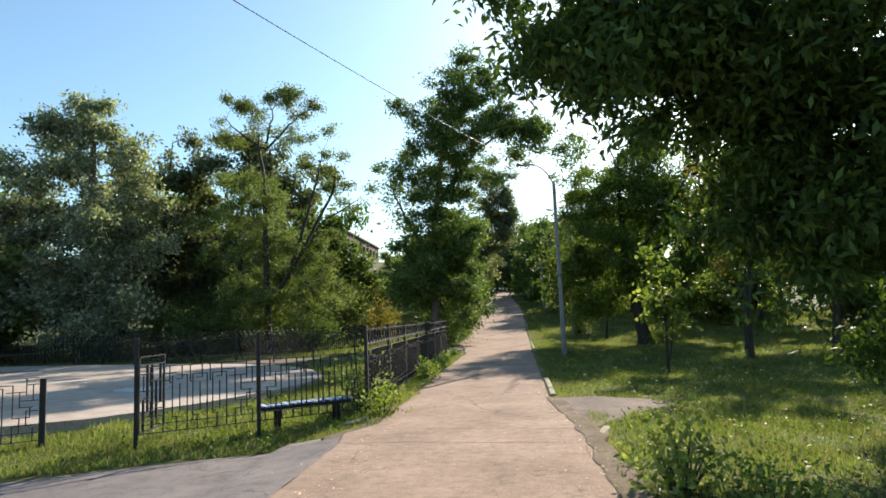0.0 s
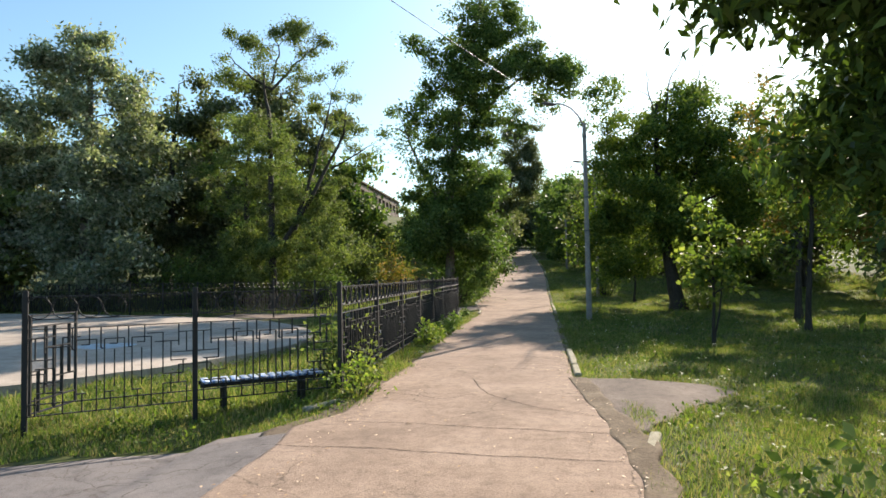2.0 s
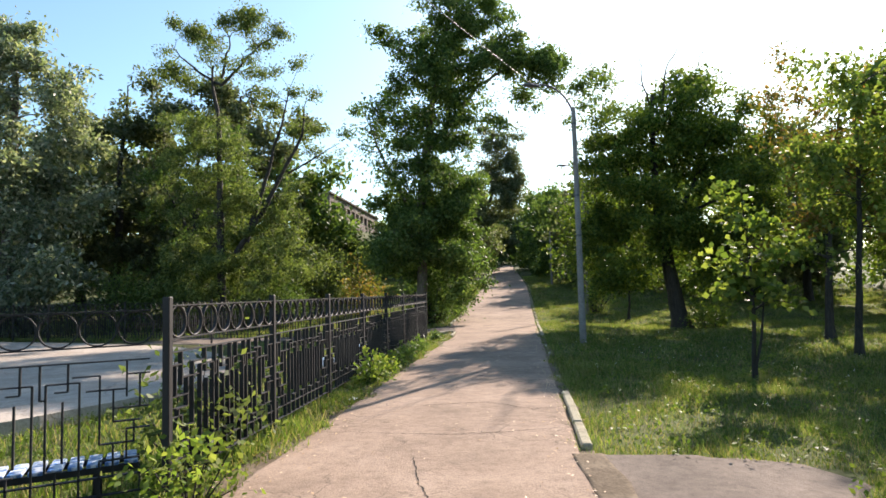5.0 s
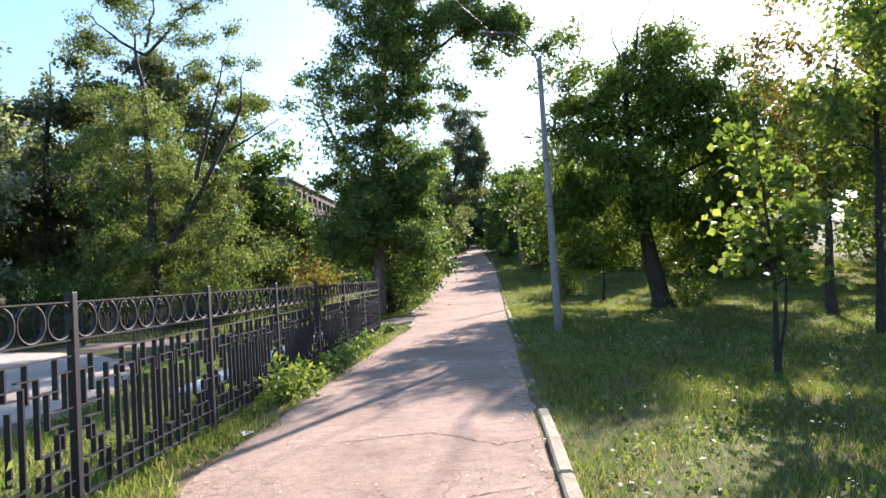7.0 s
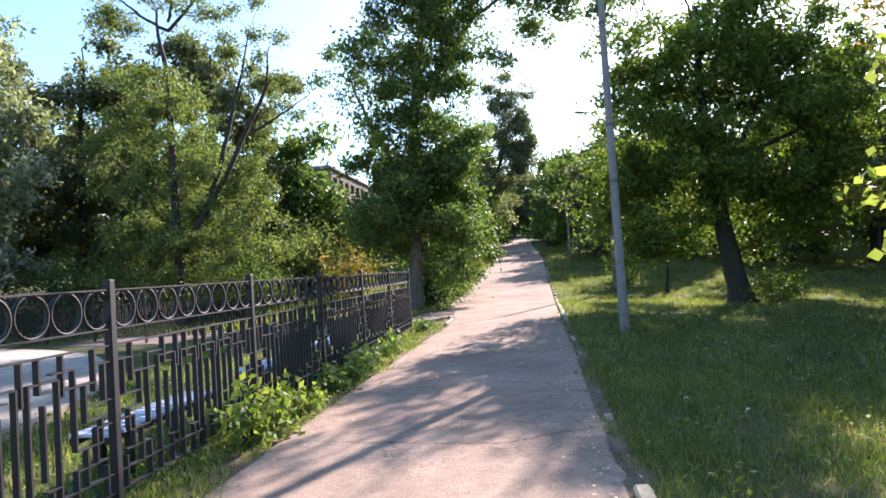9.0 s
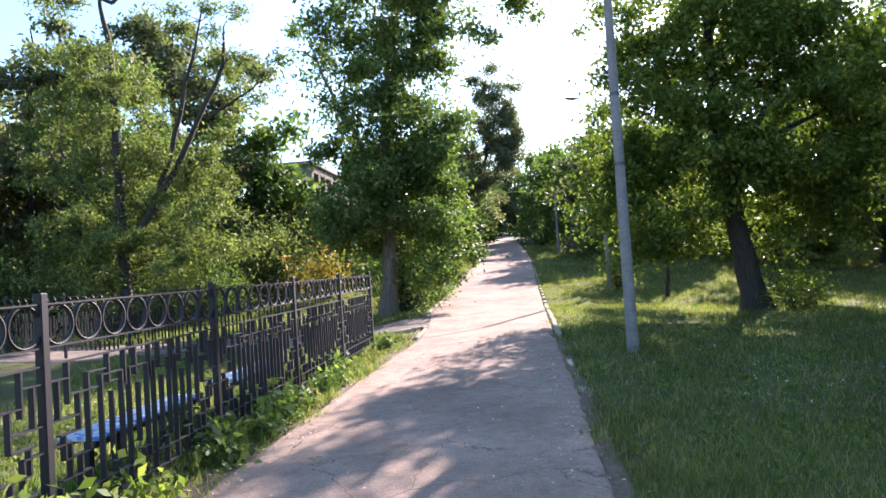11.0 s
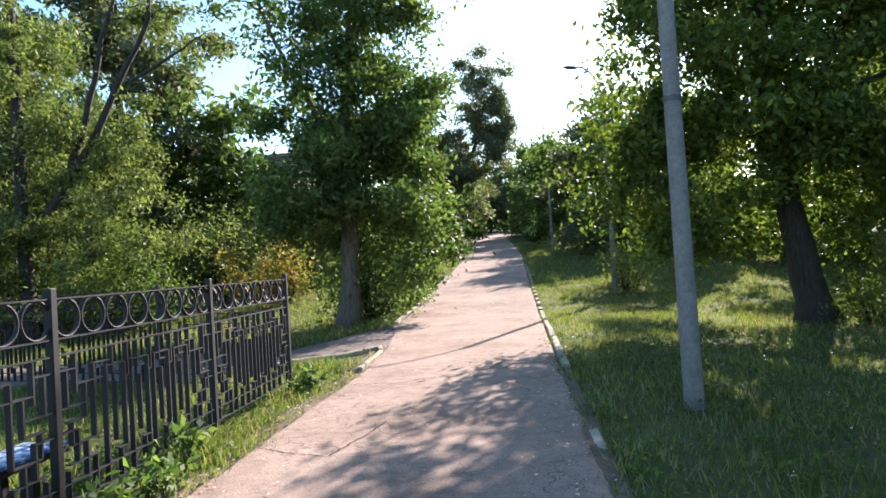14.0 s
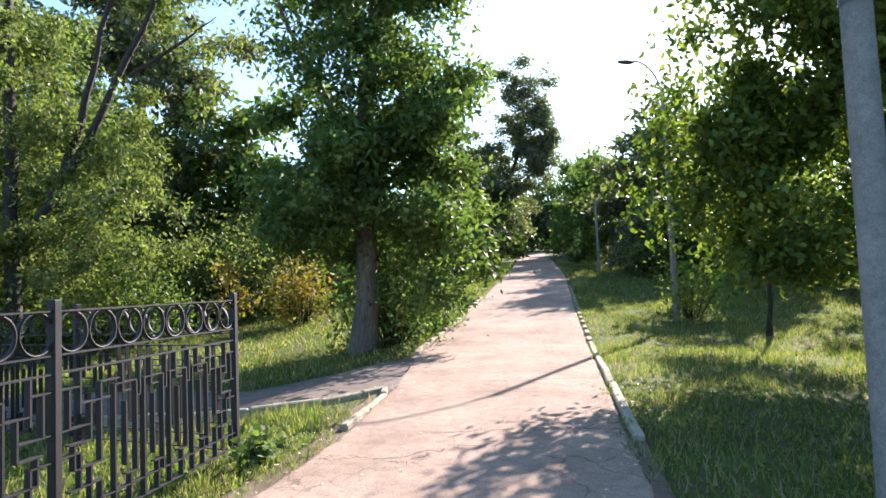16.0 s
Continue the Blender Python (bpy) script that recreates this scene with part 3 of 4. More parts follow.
def gate_leaf():
    """The narrow gate leaf, swung open behind its post."""
    t = thing("gate", -5.88, 9.33, -0.05, "narrow black iron gate leaf standing open", "gate", turn=93)
    for x in (0.03, 0.80):
        part("stile", box_bm(0.03, 0.03, 1.15, 0.003), M_IRON, t, m=pose(x, 0, 0.68))
    for z in (0.12, 0.26, 1.12, 1.25):
        attach("rail", bar_mesh(0.76, 0.014), M_IRON, t, m=pose(0.415, 0, z))
    for x, a, b in ((0.16, 0.12, 0.6), (0.28, 0.4, 1.12), (0.42, 0.12, 1.12), (0.55, 0.26, 0.86), (0.68, 0.5, 1.12)):
        attach("bar", bar_mesh(BAR, b - a), M_IRON, t, m=pose(x, 0, (a + b) / 2))
    for z, a, b in ((0.6, 0.03, 0.28), (0.4, 0.16, 0.42), (0.86, 0.28, 0.68), (0.5, 0.42, 0.8), (0.98, 0.03, 0.42)):
        attach("rail", bar_mesh(b - a, 0.014), M_IRON, t, m=pose((a + b) / 2, 0, z))


gate_side()
gate_leaf()

# ---- lamp posts and cable ----


def lamp_post(x, y, h, arm, rise, turn, label):
    t = thing("street_lamp", x, y, gz(x, y), label, "street lamp", "lamp posts along the footpath", turn=turn)
    z = np.linspace(-0.2, h, 12)
    v, f = tubes([(np.stack([z * 0, z * 0, z], axis=1), np.linspace(0.1, 0.064, 12))], 14)
    attach("pole", smooth(mesh_from("pole", v, f, 4)), M_POLE, t)
    for zb in (0.45 * h, 0.62 * h, 0.93 * h):
        v, f = tubes([(np.array([[0, 0, zb - 0.03], [0, 0, zb + 0.03]]), np.array([0.095, 0.093]) * (1.06 - 0.25 * zb / h))], 14)
        attach("band", mesh_from("band", v, f, 4), M_STEEL, t)
    if arm < 0.2:
        return t
    s = np.linspace(0, 1, 12)
    curve = np.stack([-arm * s ** 1.5, s * 0, h - 0.3 + (rise + 0.3) * np.sin(s * np.pi / 2) ** 0.9], axis=1)
    v, f = tubes([(curve, np.full(12, 0.028))], 8)
    attach("arm", smooth(mesh_from("arm", v, f, 4)), M_STEEL, t)
    bm = bmesh.new()
    bmesh.ops.create_uvsphere(bm, u_segments=14, v_segments=8, radius=1, matrix=Matrix.Diagonal((0.27, 0.1, 0.065, 1)))
    part("lamp_head", bm, M_STEEL, t, m=pose(-arm - 0.2, 0, h + rise, 0, 8, 0))
    return t


lamp_post(1.98, 24.73, 6.9, 1.0, 0.75, 0, "tall concrete lamp post with curved steel arm")
lamp_post(4.12, 40.7, 7.2, 0.85, 1.0, 0, "weathered concrete lamp post among young trees")
lamp_post(3.6, 60, 4.6, 0.12, 0.1, 0, "distant slim concrete lamp post on the verge")


def cable(points, sag, label, r=0.009):
    a, b = np.array(points[0], float), np.array(points[1], float)
    s = np.linspace(0, 1, 40)[:, None]
    p = a + (b - a) * s
    p[:, 2] -= sag * 4 * (s[:, 0] * (1 - s[:, 0]))
    v, f = tubes([(p, np.full(40, r))], 6)
    me = mesh_from("overhead_cable", v, f, 4)
    me.materials.append(M_CABLE)
    tagged(new("overhead_cable", me), label, "cable")


cable(((0.95, 24.75, 7.5), (-11.4, -6.5, 8.3)), 0.5, "thin black overhead cable strung from the lamp post")

# ---- bench ----


def bench(x, y, turn, label, tones, seed):
    """A slatted bench: slats across two rails, four square legs."""
    rng = random.Random(seed)
    t = thing("bench", x, y, gz(x, y), label, "bench", "benches along the fence", turn=turn)
    slat = box_mesh("slat", 0.096, 0.36, 0.028, tones, 0.005)
    for i in range(13):
        attach("slat", slat, tones, t, m=pose(-0.75 + i * 0.125, rng.uniform(-0.006, 0.006), 0.42, rng.uniform(-1, 1), 0, rng.uniform(-2, 2)))
    for off in (-0.14, 0.14):
        part("rail", box_bm(1.64, 0.04, 0.05, 0.004), M_IRON, t, m=pose(0, off, 0.38))
    for a in (-0.52, 0.52):
        for off in (-0.12, 0.12):
            part("leg", box_bm(0.06, 0.05, 0.52, 0.004), M_IRON, t, m=pose(a, off, 0.12))


bench(-3.8, 11.03, math.degrees(math.atan2(2.01, 2.99)), "blue slatted bench behind the fence with worn, glare-painted white patches", M_BLUE, 1)
bench(-3.28, 16.8, 91, "pale worn slatted bench in shade behind the fence", M_PALE_SLAT, 2)
bench(-3.3, 19.5, 90, "blue and white slatted bench in shade behind the fence", M_BLUE, 3)
bench(-3.28, 21.8, 89, "faded blue slatted bench in shade among weeds", M_BLUE, 4)

# ---- ruin on the bank ----


def ruin():
    t = thing("ruined_building", -27.4, 98, 11.1, "weathered two-storey plaster ruin with empty windows on a bank", "building")
    h, wide, deep = 6.1, 7.0, 34.0

    def face(m, length, bays):
        step = length / bays
        for k in range(bays + 1):
            part("pier", box_bm(0.95, 0.5, h), M_RUIN, t, m=m @ pose(k * step, 0, h / 2))
        for z, th in ((0.25, 0.5), (3.1, 1.0), (5.6, 1.0)):
            part("wall_band", box_bm(length - 1.0, 0.46, th), M_RUIN, t, m=m @ pose(length / 2, 0, z))
        for k in range(bays):
            part("lintel", box_bm(step - 0.9, 0.4, 0.3), M_RUIN, t, m=m @ pose((k + 0.5) * step, 0, 2.45))

    face(pose(0, 0.3, 0, 0, 0, 90), deep, 11)
    face(pose(-wide, 0, 0), wide - 0.3, 3)
    part("cornice", box_bm(wide + 1.2, deep + 1.2, 0.3, 0.08), M_RUIN, t, m=pose(-wide / 2, deep / 2, h + 0.15))
    part("roof", box_bm(wide + 0.4, deep + 0.4, 0.35, 0.1), M_RUIN_ROOF, t, m=pose(-wide / 2, deep / 2, h + 0.45))
    # solid dark box added so the empty windows look like shaded rooms
    part("shade_fill", box_bm(wide - 1.3, deep - 1.3, h - 0.1), M_DARK, t, m=pose(-wide / 2, deep / 2, h / 2))
    part("terrace", box_bm(wide + 5, deep + 4, 1.2), M_RUIN, t, m=pose(-wide / 2 + 0.5, deep / 2 - 0.5, -0.6))


ruin()

# ---- trees ----
# the elm by the path, its top reaching over the walk
tree("elm_tree", -4.45, 36.0, [(0, 0, 0), (0.1, 0, 4), (0.6, 0.3, 9), (1.6, 0.4, 13.5), (2.2, 0.3, 17.5)],
     [(0.8, 0, 7.6, 2.7, 2.5, 2.5), (0.9, 0, 5.0, 2.7, 2.5, 2.5), (1.8, 0, 3.0, 1.6, 1.7, 1.9), (2.4, 0, 1.6, 1.1, 1.1, 1.0), (-1.0, 0, 3.6, 1.8, 1.7, 1.2), (-2.1, 0, 3.0, 1.0, 1, 0.6), (-0.5, 0, 6, 1.6, 1.7, 2), (2.2, 0, 6.8, 1.1, 1.5, 2.0), (-2.3, 0, 9.6, 1.4, 1.2, 0.8), (-0.9, 0, 10.5, 1.8, 1.5, 1.1), (1.4, 0, 10.4, 2.3, 2.0, 1.3), (0.2, 0, 13.2, 1.9, 1.5, 1.2), (2.4, 0, 13, 2.1, 1.7, 1.4), (2.2, 0, 15.5, 2.3, 1.9, 1.4), (4.6, 0.2, 13.3, 2.1, 1.6, 1.3), (6.6, 0.3, 12.1, 1.7, 1.3, 1.1), (7.4, 0.3, 10.6, 0.9, 0.8, 0.8), (8.3, 0.3, 12.6, 0.8, 0.8, 0.5), (-1.6, 0, 14, 1.0, 0.8, 0.6), (3.4, 0.1, 14.4, 2.1, 1.7, 1.3), (1.0, 0, 12.2, 2.0, 1.7, 1.0), (5.6, 0.2, 12.4, 1.8, 1.4, 1.2), (0.1, -1.5, 3.9, 1.8, 1.0, 1.3), (0.9, -1.5, 6.2, 2.0, 1.0, 1.8)],
     1180, 98000, 0.185, L_ELM, M_BARK_GREY, "tall leafy elm beside the footpath with grey trunk", 3, 0.62, r0=0.3,
     stems=[([(0.2, 0, 4.0), (-1.2, 0, 7.5), (-2.4, 0, 10.4)], 0.13), ([(0.6, 0.2, 8.6), (3.2, 0.2, 11.6), (5.8, 0.4, 13)], 0.14)])
# the broad tree on the lawn
tree("broad_tree", 6.74, 32.0, [(0, 0, 0), (-0.4, 0, 2.2), (-0.8, 0, 5), (-0.7, 0, 9.5)],
     [(0, 0, 5.2, 3.3, 3.0, 2.5), (0.4, 0, 8.4, 2.0, 2.2, 1.9), (-2.3, 0.2, 3.6, 1.9, 1.8, 2.0), (2.2, 0, 4.6, 2.2, 2.0, 2.2), (1.9, 0, 7.5, 2.3, 2, 1.8), (-2.6, 0, 6.0, 1.9, 1.6, 1.9), (-1.6, 0, 8.2, 1.8, 1.6, 1.5), (-2.9, -0.5, 2.4, 1.1, 1.2, 1.1), (0.4, 1.0, 3.0, 2.2, 1.4, 1.3), (0.4, 0, 10.2, 1.2, 1.2, 0.8), (3.2, 0.3, 5.6, 1.3, 1.3, 1.1), (-3.2, -0.3, 4.4, 1.1, 1.2, 1.5), (-2.5, -0.4, 2.0, 1.2, 1.1, 0.8), (1.2, 0.2, 6.6, 2.4, 2.2, 2.0), (-0.8, 0, 6.8, 2.2, 2.2, 2.0), (1.2, 0, 9.6, 1.5, 1.5, 1.1), (2.8, -0.6, 4.2, 1.4, 1.2, 1.5), (2.9, 0, 7.0, 1.3, 1.3, 1.3), (2.2, -0.8, 2.6, 1.2, 1.0, 0.7), (-1.8, 0, 9.4, 1.4, 1.4, 1.1), (-2.6, 0, 7.6, 1.4, 1.4, 1.3), (-0.2, -1.6, 3.5, 2.2, 1.0, 1.1), (1.6, -1.4, 3.4, 1.6, 1.0, 1.2), (-1.6, -1.2, 5.6, 1.8, 1.2, 1.8), (2.6, 0.4, 3.0, 1.4, 1.2, 1.0)],
     1060, 94000, 0.165, L_OAK, M_BARK, "broad round-crowned tree with dark leaning trunk on the lawn", 5, 0.58, r0=0.36,
     stems=[([(-0.5, 0, 3.4), (0.8, 0, 5.6), (1.9, 0, 8.4)], 0.13), ([(-0.5, 0, 3.2), (-1.6, 0.2, 5), (-2.5, 0, 7.6)], 0.15), ([(-0.6, 0, 4.2), (1.8, -0.3, 5.2), (3.8, 0.2, 5.8)], 0.1), ([(-0.6, 0, 8.0), (-0.2, 0, 10.5), (0.6, 0, 12.2)], 0.06), ([(-0.6, 0, 8.0), (-1.2, 0.2, 10.2), (-1.4, 0, 11.8)], 0.05), ([(0.4, 0, 9.0), (1.4, 0.2, 11), (1.9, 0, 12.0)], 0.04)])
# the tall locust with an umbrella top
tree("locust_tree", -14.2, 35.6, [(0, 0, 0), (0, 0, 6), (-0.1, 0, 11), (0, 0, 13.2)],
     [(-2.4, 0, 14.4, 1.1, 1, 0.6), (-1.1, 0, 15.3, 1.1, 1, 0.6), (0.3, 0, 15.8, 1.2, 1.1, 0.6), (1.6, 0, 15.2, 1.1, 1, 0.6), (2.8, 0, 14.4, 1.1, 1, 0.6), (-2.9, 0.4, 13.6, 0.8, 0.8, 0.4), (3.2, 0.3, 13.5, 0.8, 0.8, 0.4), (0, 0, 13.9, 1.2, 1, 0.4), (-1.9, 0, 13.2, 0.7, 0.7, 0.35), (1.9, 0, 13.4, 0.7, 0.7, 0.35), (-2.2, 0, 10.4, 1.2, 1.2, 0.9), (-0.6, 0, 9.4, 1.5, 1.4, 1.5), (-1.6, 0, 7.3, 1.9, 1.7, 1.9), (0.6, 0, 6.9, 1.8, 1.6, 2.1), (2.2, 0.2, 8.5, 1.1, 1.1, 1.1), (3.4, 0.5, 10.5, 1.3, 1.2, 0.8), (4.3, 0.5, 11.8, 1.1, 1.0, 0.7), (2.6, 0.3, 11.8, 1.0, 0.9, 0.6), (4.7, 0.6, 9.5, 1.1, 1, 0.8), (5.2, 0.6, 8.1, 0.7, 0.8, 0.5), (3.0, 0.4, 5.6, 1.8, 1.6, 1.6), (1.2, 0.3, 4, 2.5, 1.9, 1.9), (-1.2, 0, 3.6, 2.2, 1.9, 1.9), (3.5, 0.4, 3.2, 1.7, 1.5, 1.5), (0, 0, 1.6, 2.8, 2.1, 1.1)],
     960, 64000, 0.155, L_LOCUST, M_BARK, "tall thin locust tree with open umbrella crown and ivy", 7, 0.48, r0=0.22, width=0.42,
     stems=[([(0, 0, 12.4), (-1.4, 0, 13.6), (-2.4, 0, 14.6)], 0.08), ([(0, 0, 12.4), (1.3, 0, 13.8), (2.5, 0, 14.6)], 0.08), ([(0, 0, 12.8), (0.4, 0, 14.4), (0.2, 0, 15.8)], 0.07), ([(0.2, 0, 3.0), (2.2, 0.3, 6.2), (4.0, 0.5, 9.6), (4.4, 0.5, 11.2)], 0.15), ([(1.2, 0.2, 4.4), (2.4, 0.2, 8.2), (3.4, 0.4, 12)], 0.13), ([(3.3, 0.4, 7.8), (4.8, 0.6, 8.6), (6.0, 0.6, 9.2)], 0.06)])
tree("locust_tree", -17.2, 38.6, [(0, 0, 0), (0.3, 0, 4), (0.1, 0, 8), (0.8, 0, 11.5)],
     [(0.6, 0, 10.6, 2.4, 2, 1.5), (-1.4, 0, 8.6, 1.8, 1.6, 1.5), (2.4, 0, 7.4, 1.8, 1.6, 1.5), (0.4, 0, 5.4, 2.4, 2, 1.5)],
     210, 15000, 0.18, L_ELM, M_BARK, "dark-stemmed locust tree with spreading limbs", 8, 0.55, r0=0.24, width=0.42,
     stems=[([(0.3, 0, 4.0), (-0.9, 0, 6.4), (-2.2, 0, 9)], 0.12), ([(0.2, 0, 4.6), (1.8, 0, 6.4), (3.4, 0, 8)], 0.12)])
# the large silvery tree beyond the court
tree("poplar_tree", -25.5, 35.0, [(0, 0, 0), (0.2, 0, 6), (0.2, 0, 12), (0.1, 0, 16)],
     [(-0.3, 0, 14, 2.4, 2.4, 2.2), (0.4, 0, 10.6, 3.4, 3.2, 2.8), (-3.0, 0, 9, 3.6, 3.2, 4.0), (1.8, -0.4, 6.2, 3.2, 3, 2.8), (-3, 0, 5, 4, 3, 4), (2.6, -0.8, 3.2, 2.8, 2.6, 2.6), (0, 0, 3, 4, 3, 3), (-7, 0, 6, 3, 3, 5.5), (1.6, 0, 13.4, 1.5, 1.6, 1.4), (3.4, -0.6, 5.4, 2.3, 2.0, 2.4), (-2.4, 0, 13.2, 2, 2, 2)],
     800, 74000, 0.27, L_POPLAR, M_BARK_GREY, "large dense silvery-green tree beyond the court", 11, 0.8, r0=0.4)
tree("dark_tree", -27.5, 46.5, [(0, 0, 0), (0.2, 0, 6), (0.3, 0, 15)],
     [(0, 0, 12.8, 4.0, 3, 3.4), (3.6, 0, 12, 3.0, 3, 3.6), (1, 0, 7, 6, 4, 4), (-3, 0, 6, 4, 4, 5), (3.5, 0, 4, 4, 4, 4)],
     420, 46000, 0.34, L_DARK, M_BARK, "dark dense tree in a close group", 13, 0.95, r0=0.4)
tree("dark_tree", -19.0, 47.5, [(0, 0, 0), (0.2, 0, 6), (0.3, 0, 15)],
     [(-1.8, 0, 13.4, 3.0, 3, 3.0), (1.6, 0, 11, 3.2, 3, 3.4), (0, 0, 6.5, 5, 4, 4.5), (0, 0, 3, 5, 4, 3)],
     400, 42000, 0.34, L_DARK, M_BARK, "dark dense tree behind the locust", 14, 0.95, r0=0.4)
# the near ash that overhangs the start of the walk
tree("ash_tree", 6.9, 6.6, [(0, 0, 0), (-0.2, 0.2, 2.2), (-0.6, 0.5, 4.5), (-0.8, 0.8, 8)],
     [(-1.2, 1.2, 5.6, 3.4, 2.8, 3.2), (-1.4, 2.4, 3.3, 2.7, 2.4, 2.0), (-0.6, 2.8, 3.0, 2.2, 2.0, 1.8), (-3.0, 2.2, 4.4, 1.3, 0.9, 1.4), (-4.6, 1.6, 6.0, 1.6, 1.0, 1.0), (-3.4, 2.9, 3.5, 0.9, 0.9, 1.6), (-3.6, 1.0, 5.4, 1.8, 1.6, 1.6), (-5.4, 0.9, 5.5, 1.3, 1.1, 0.9), (-4.0, 1.8, 5.0, 1.1, 0.9, 0.9), (-7.3, 0.5, 5.5, 0.9, 0.7, 0.35), (-5.8, 1.7, 5.0, 1.1, 0.8, 0.9), (-4.6, 1.5, 5.0, 1.0, 0.8, 0.9), (-5.9, 0.9, 4.6, 0.9, 0.8, 0.7), (-6.6, 0.9, 5.0, 0.9, 0.7, 0.5), (0, 0, 8, 3, 3, 2), (-4.0, 1.7, 4.1, 0.9, 0.8, 0.6), (-3.4, 1.6, 3.9, 0.9, 1.0, 0.8), (-2.6, 2.0, 4.2, 1.2, 1.0, 1.2)],
     1060, 132000, 0.165, L_ASH, M_BARK, "leafy ash overhanging the footpath, dark against the light", 17, 0.5, r0=0.2, droop=0.7, width=0.36,
     stems=[([(-0.4, 0.4, 3.2), (-3, 1.1, 5.0), (-7.0, 0.7, 5.7)], 0.09), ([(-0.4, 0.4, 2.8), (-1.8, 2.0, 3.8), (-3.4, 2.7, 4.1)], 0.06)])
# young trees on the lawn
tree("young_maple", 4.2, 18.2, [(0, 0, 0), (0.0, 0, 1.6), (-0.1, 0, 3.6)],
     [(0, 0, 2.6, 0.55, 0.5, 0.9), (0.1, 0, 1.6, 0.65, 0.6, 0.6), (-0.35, 0, 1.9, 0.45, 0.4, 0.5), (0.45, 0, 1.3, 0.4, 0.4, 0.5), (-0.1, 0, 3.3, 0.3, 0.3, 0.35)],
     80, 1250, 0.14, L_YOUNG, M_BARK, "slim young maple with bright green leaves on the lawn", 19, 0.32, r0=0.045, width=0.85, group="young trees on the lawn",
     stems=[([(0, 0, 0), (0.2, 0, 1.0), (0.35, 0, 2.0)], 0.03)])
tree("young_maple", 7.7, 21.5, [(0, 0, 0), (0.0, 0, 2.0), (0.2, 0, 4.4), (0.3, 0, 6.6)],
     [(0.3, 0, 5.6, 1.3, 1.2, 1.2), (-0.6, 0, 4.5, 1.0, 1, 0.8), (1.2, 0, 4.6, 1.0, 1, 0.9), (0.2, 0, 3.5, 0.9, 0.9, 0.6), (-0.8, 0, 2.4, 0.6, 0.6, 0.5), (0.5, 0, 6.6, 0.8, 0.8, 0.5), (1.0, 0, 3.0, 0.6, 0.6, 0.5)],
     200, 6800, 0.14, L_YOUNG, M_BARK, "young tree with yellow-green leaves and dark trunk on the lawn", 23, 0.4, r0=0.085, width=0.6, group="young trees on the lawn")
tree("turning_tree", 9.4, 26.2, [(0, 0, 0), (0.1, 0, 2.6), (0.6, 0, 7.0)],
     [(0.2, 0, 6.2, 1.9, 1.8, 1.8), (1.4, 0, 4.6, 2.0, 1.8, 2.0), (-0.6, 0, 3.6, 1.3, 1.3, 1.2), (2.2, 0, 7.2, 2.0, 1.8, 1.6)],
     220, 18000, 0.15, L_AUTUMN, M_BARK, "tree with leaves turning yellow and rust brown", 29, 0.55, r0=0.13)
tree("lawn_tree", 13.2, 27.0, [(0, 0, 0), (0.1, 0, 3), (0.2, 0, 9)],
     [(0, 0, 7, 2.8, 2.6, 2.6), (-1.2, 0, 4.6, 2.0, 2, 1.8), (1.5, 0, 5, 2, 2, 2)],
     240, 24000, 0.16, L_OAK, M_BARK, "leafy green tree at the back of the lawn", 31, 0.65, r0=0.18)
tree("young_tree", -7.6, 35.2, [(0, 0, 0), (0, 0, 1.0), (0.1, 0, 2.4)], [(0, 0, 1.9, 0.5, 0.5, 0.7), (0.2, 0, 1.3, 0.4, 0.4, 0.4)], 50, 700, 0.12, L_AUTUMN, M_BARK,
     "thin young tree with yellowing leaves on the grass", 33, 0.3, r0=0.035, width=0.7)
tree("young_tree", 5.7, 37.6, [(0, 0, 0), (0, 0, 2.0), (-0.2, 0, 5.0)], [(-0.3, 0, 4.0, 1.5, 1.3, 1.1), (-0.8, -0.3, 3.3, 1.0, 1.0, 0.7), (0.3, 0, 5.0, 1.1, 1.0, 0.8)], 110, 3600, 0.15, L_YOUNG, M_BARK,
     "young tree with yellow-green leaves by the second lamp post", 34, 0.42, r0=0.07, width=0.6)
# by the path further on
tree("poplar_column", -4.2, 71, [(0, 0, 0), (1.2, 0, 5), (3.6, 0, 11), (4.4, 0, 16)],
     [(4.9, 0, 14.4, 1.1, 1.0, 2.0), (4.7, 0, 11.8, 1.6, 1.4, 1.9), (4.5, 0, 9.2, 1.9, 1.7, 2.1), (2.6, 0, 16.0, 1.1, 1.1, 2.0), (2.0, 0, 13.2, 1.5, 1.4, 2.4), (2, 0, 9.3, 1.9, 1.9, 2.4), (1, 0, 5.8, 2.5, 2.1, 2.5), (-1.4, 0, 8.0, 1.8, 1.8, 3.0)],
     420, 46000, 0.25, L_DARK, M_BARK, "tall dark narrow tree at the path far ahead", 37, 0.8, r0=0.25)
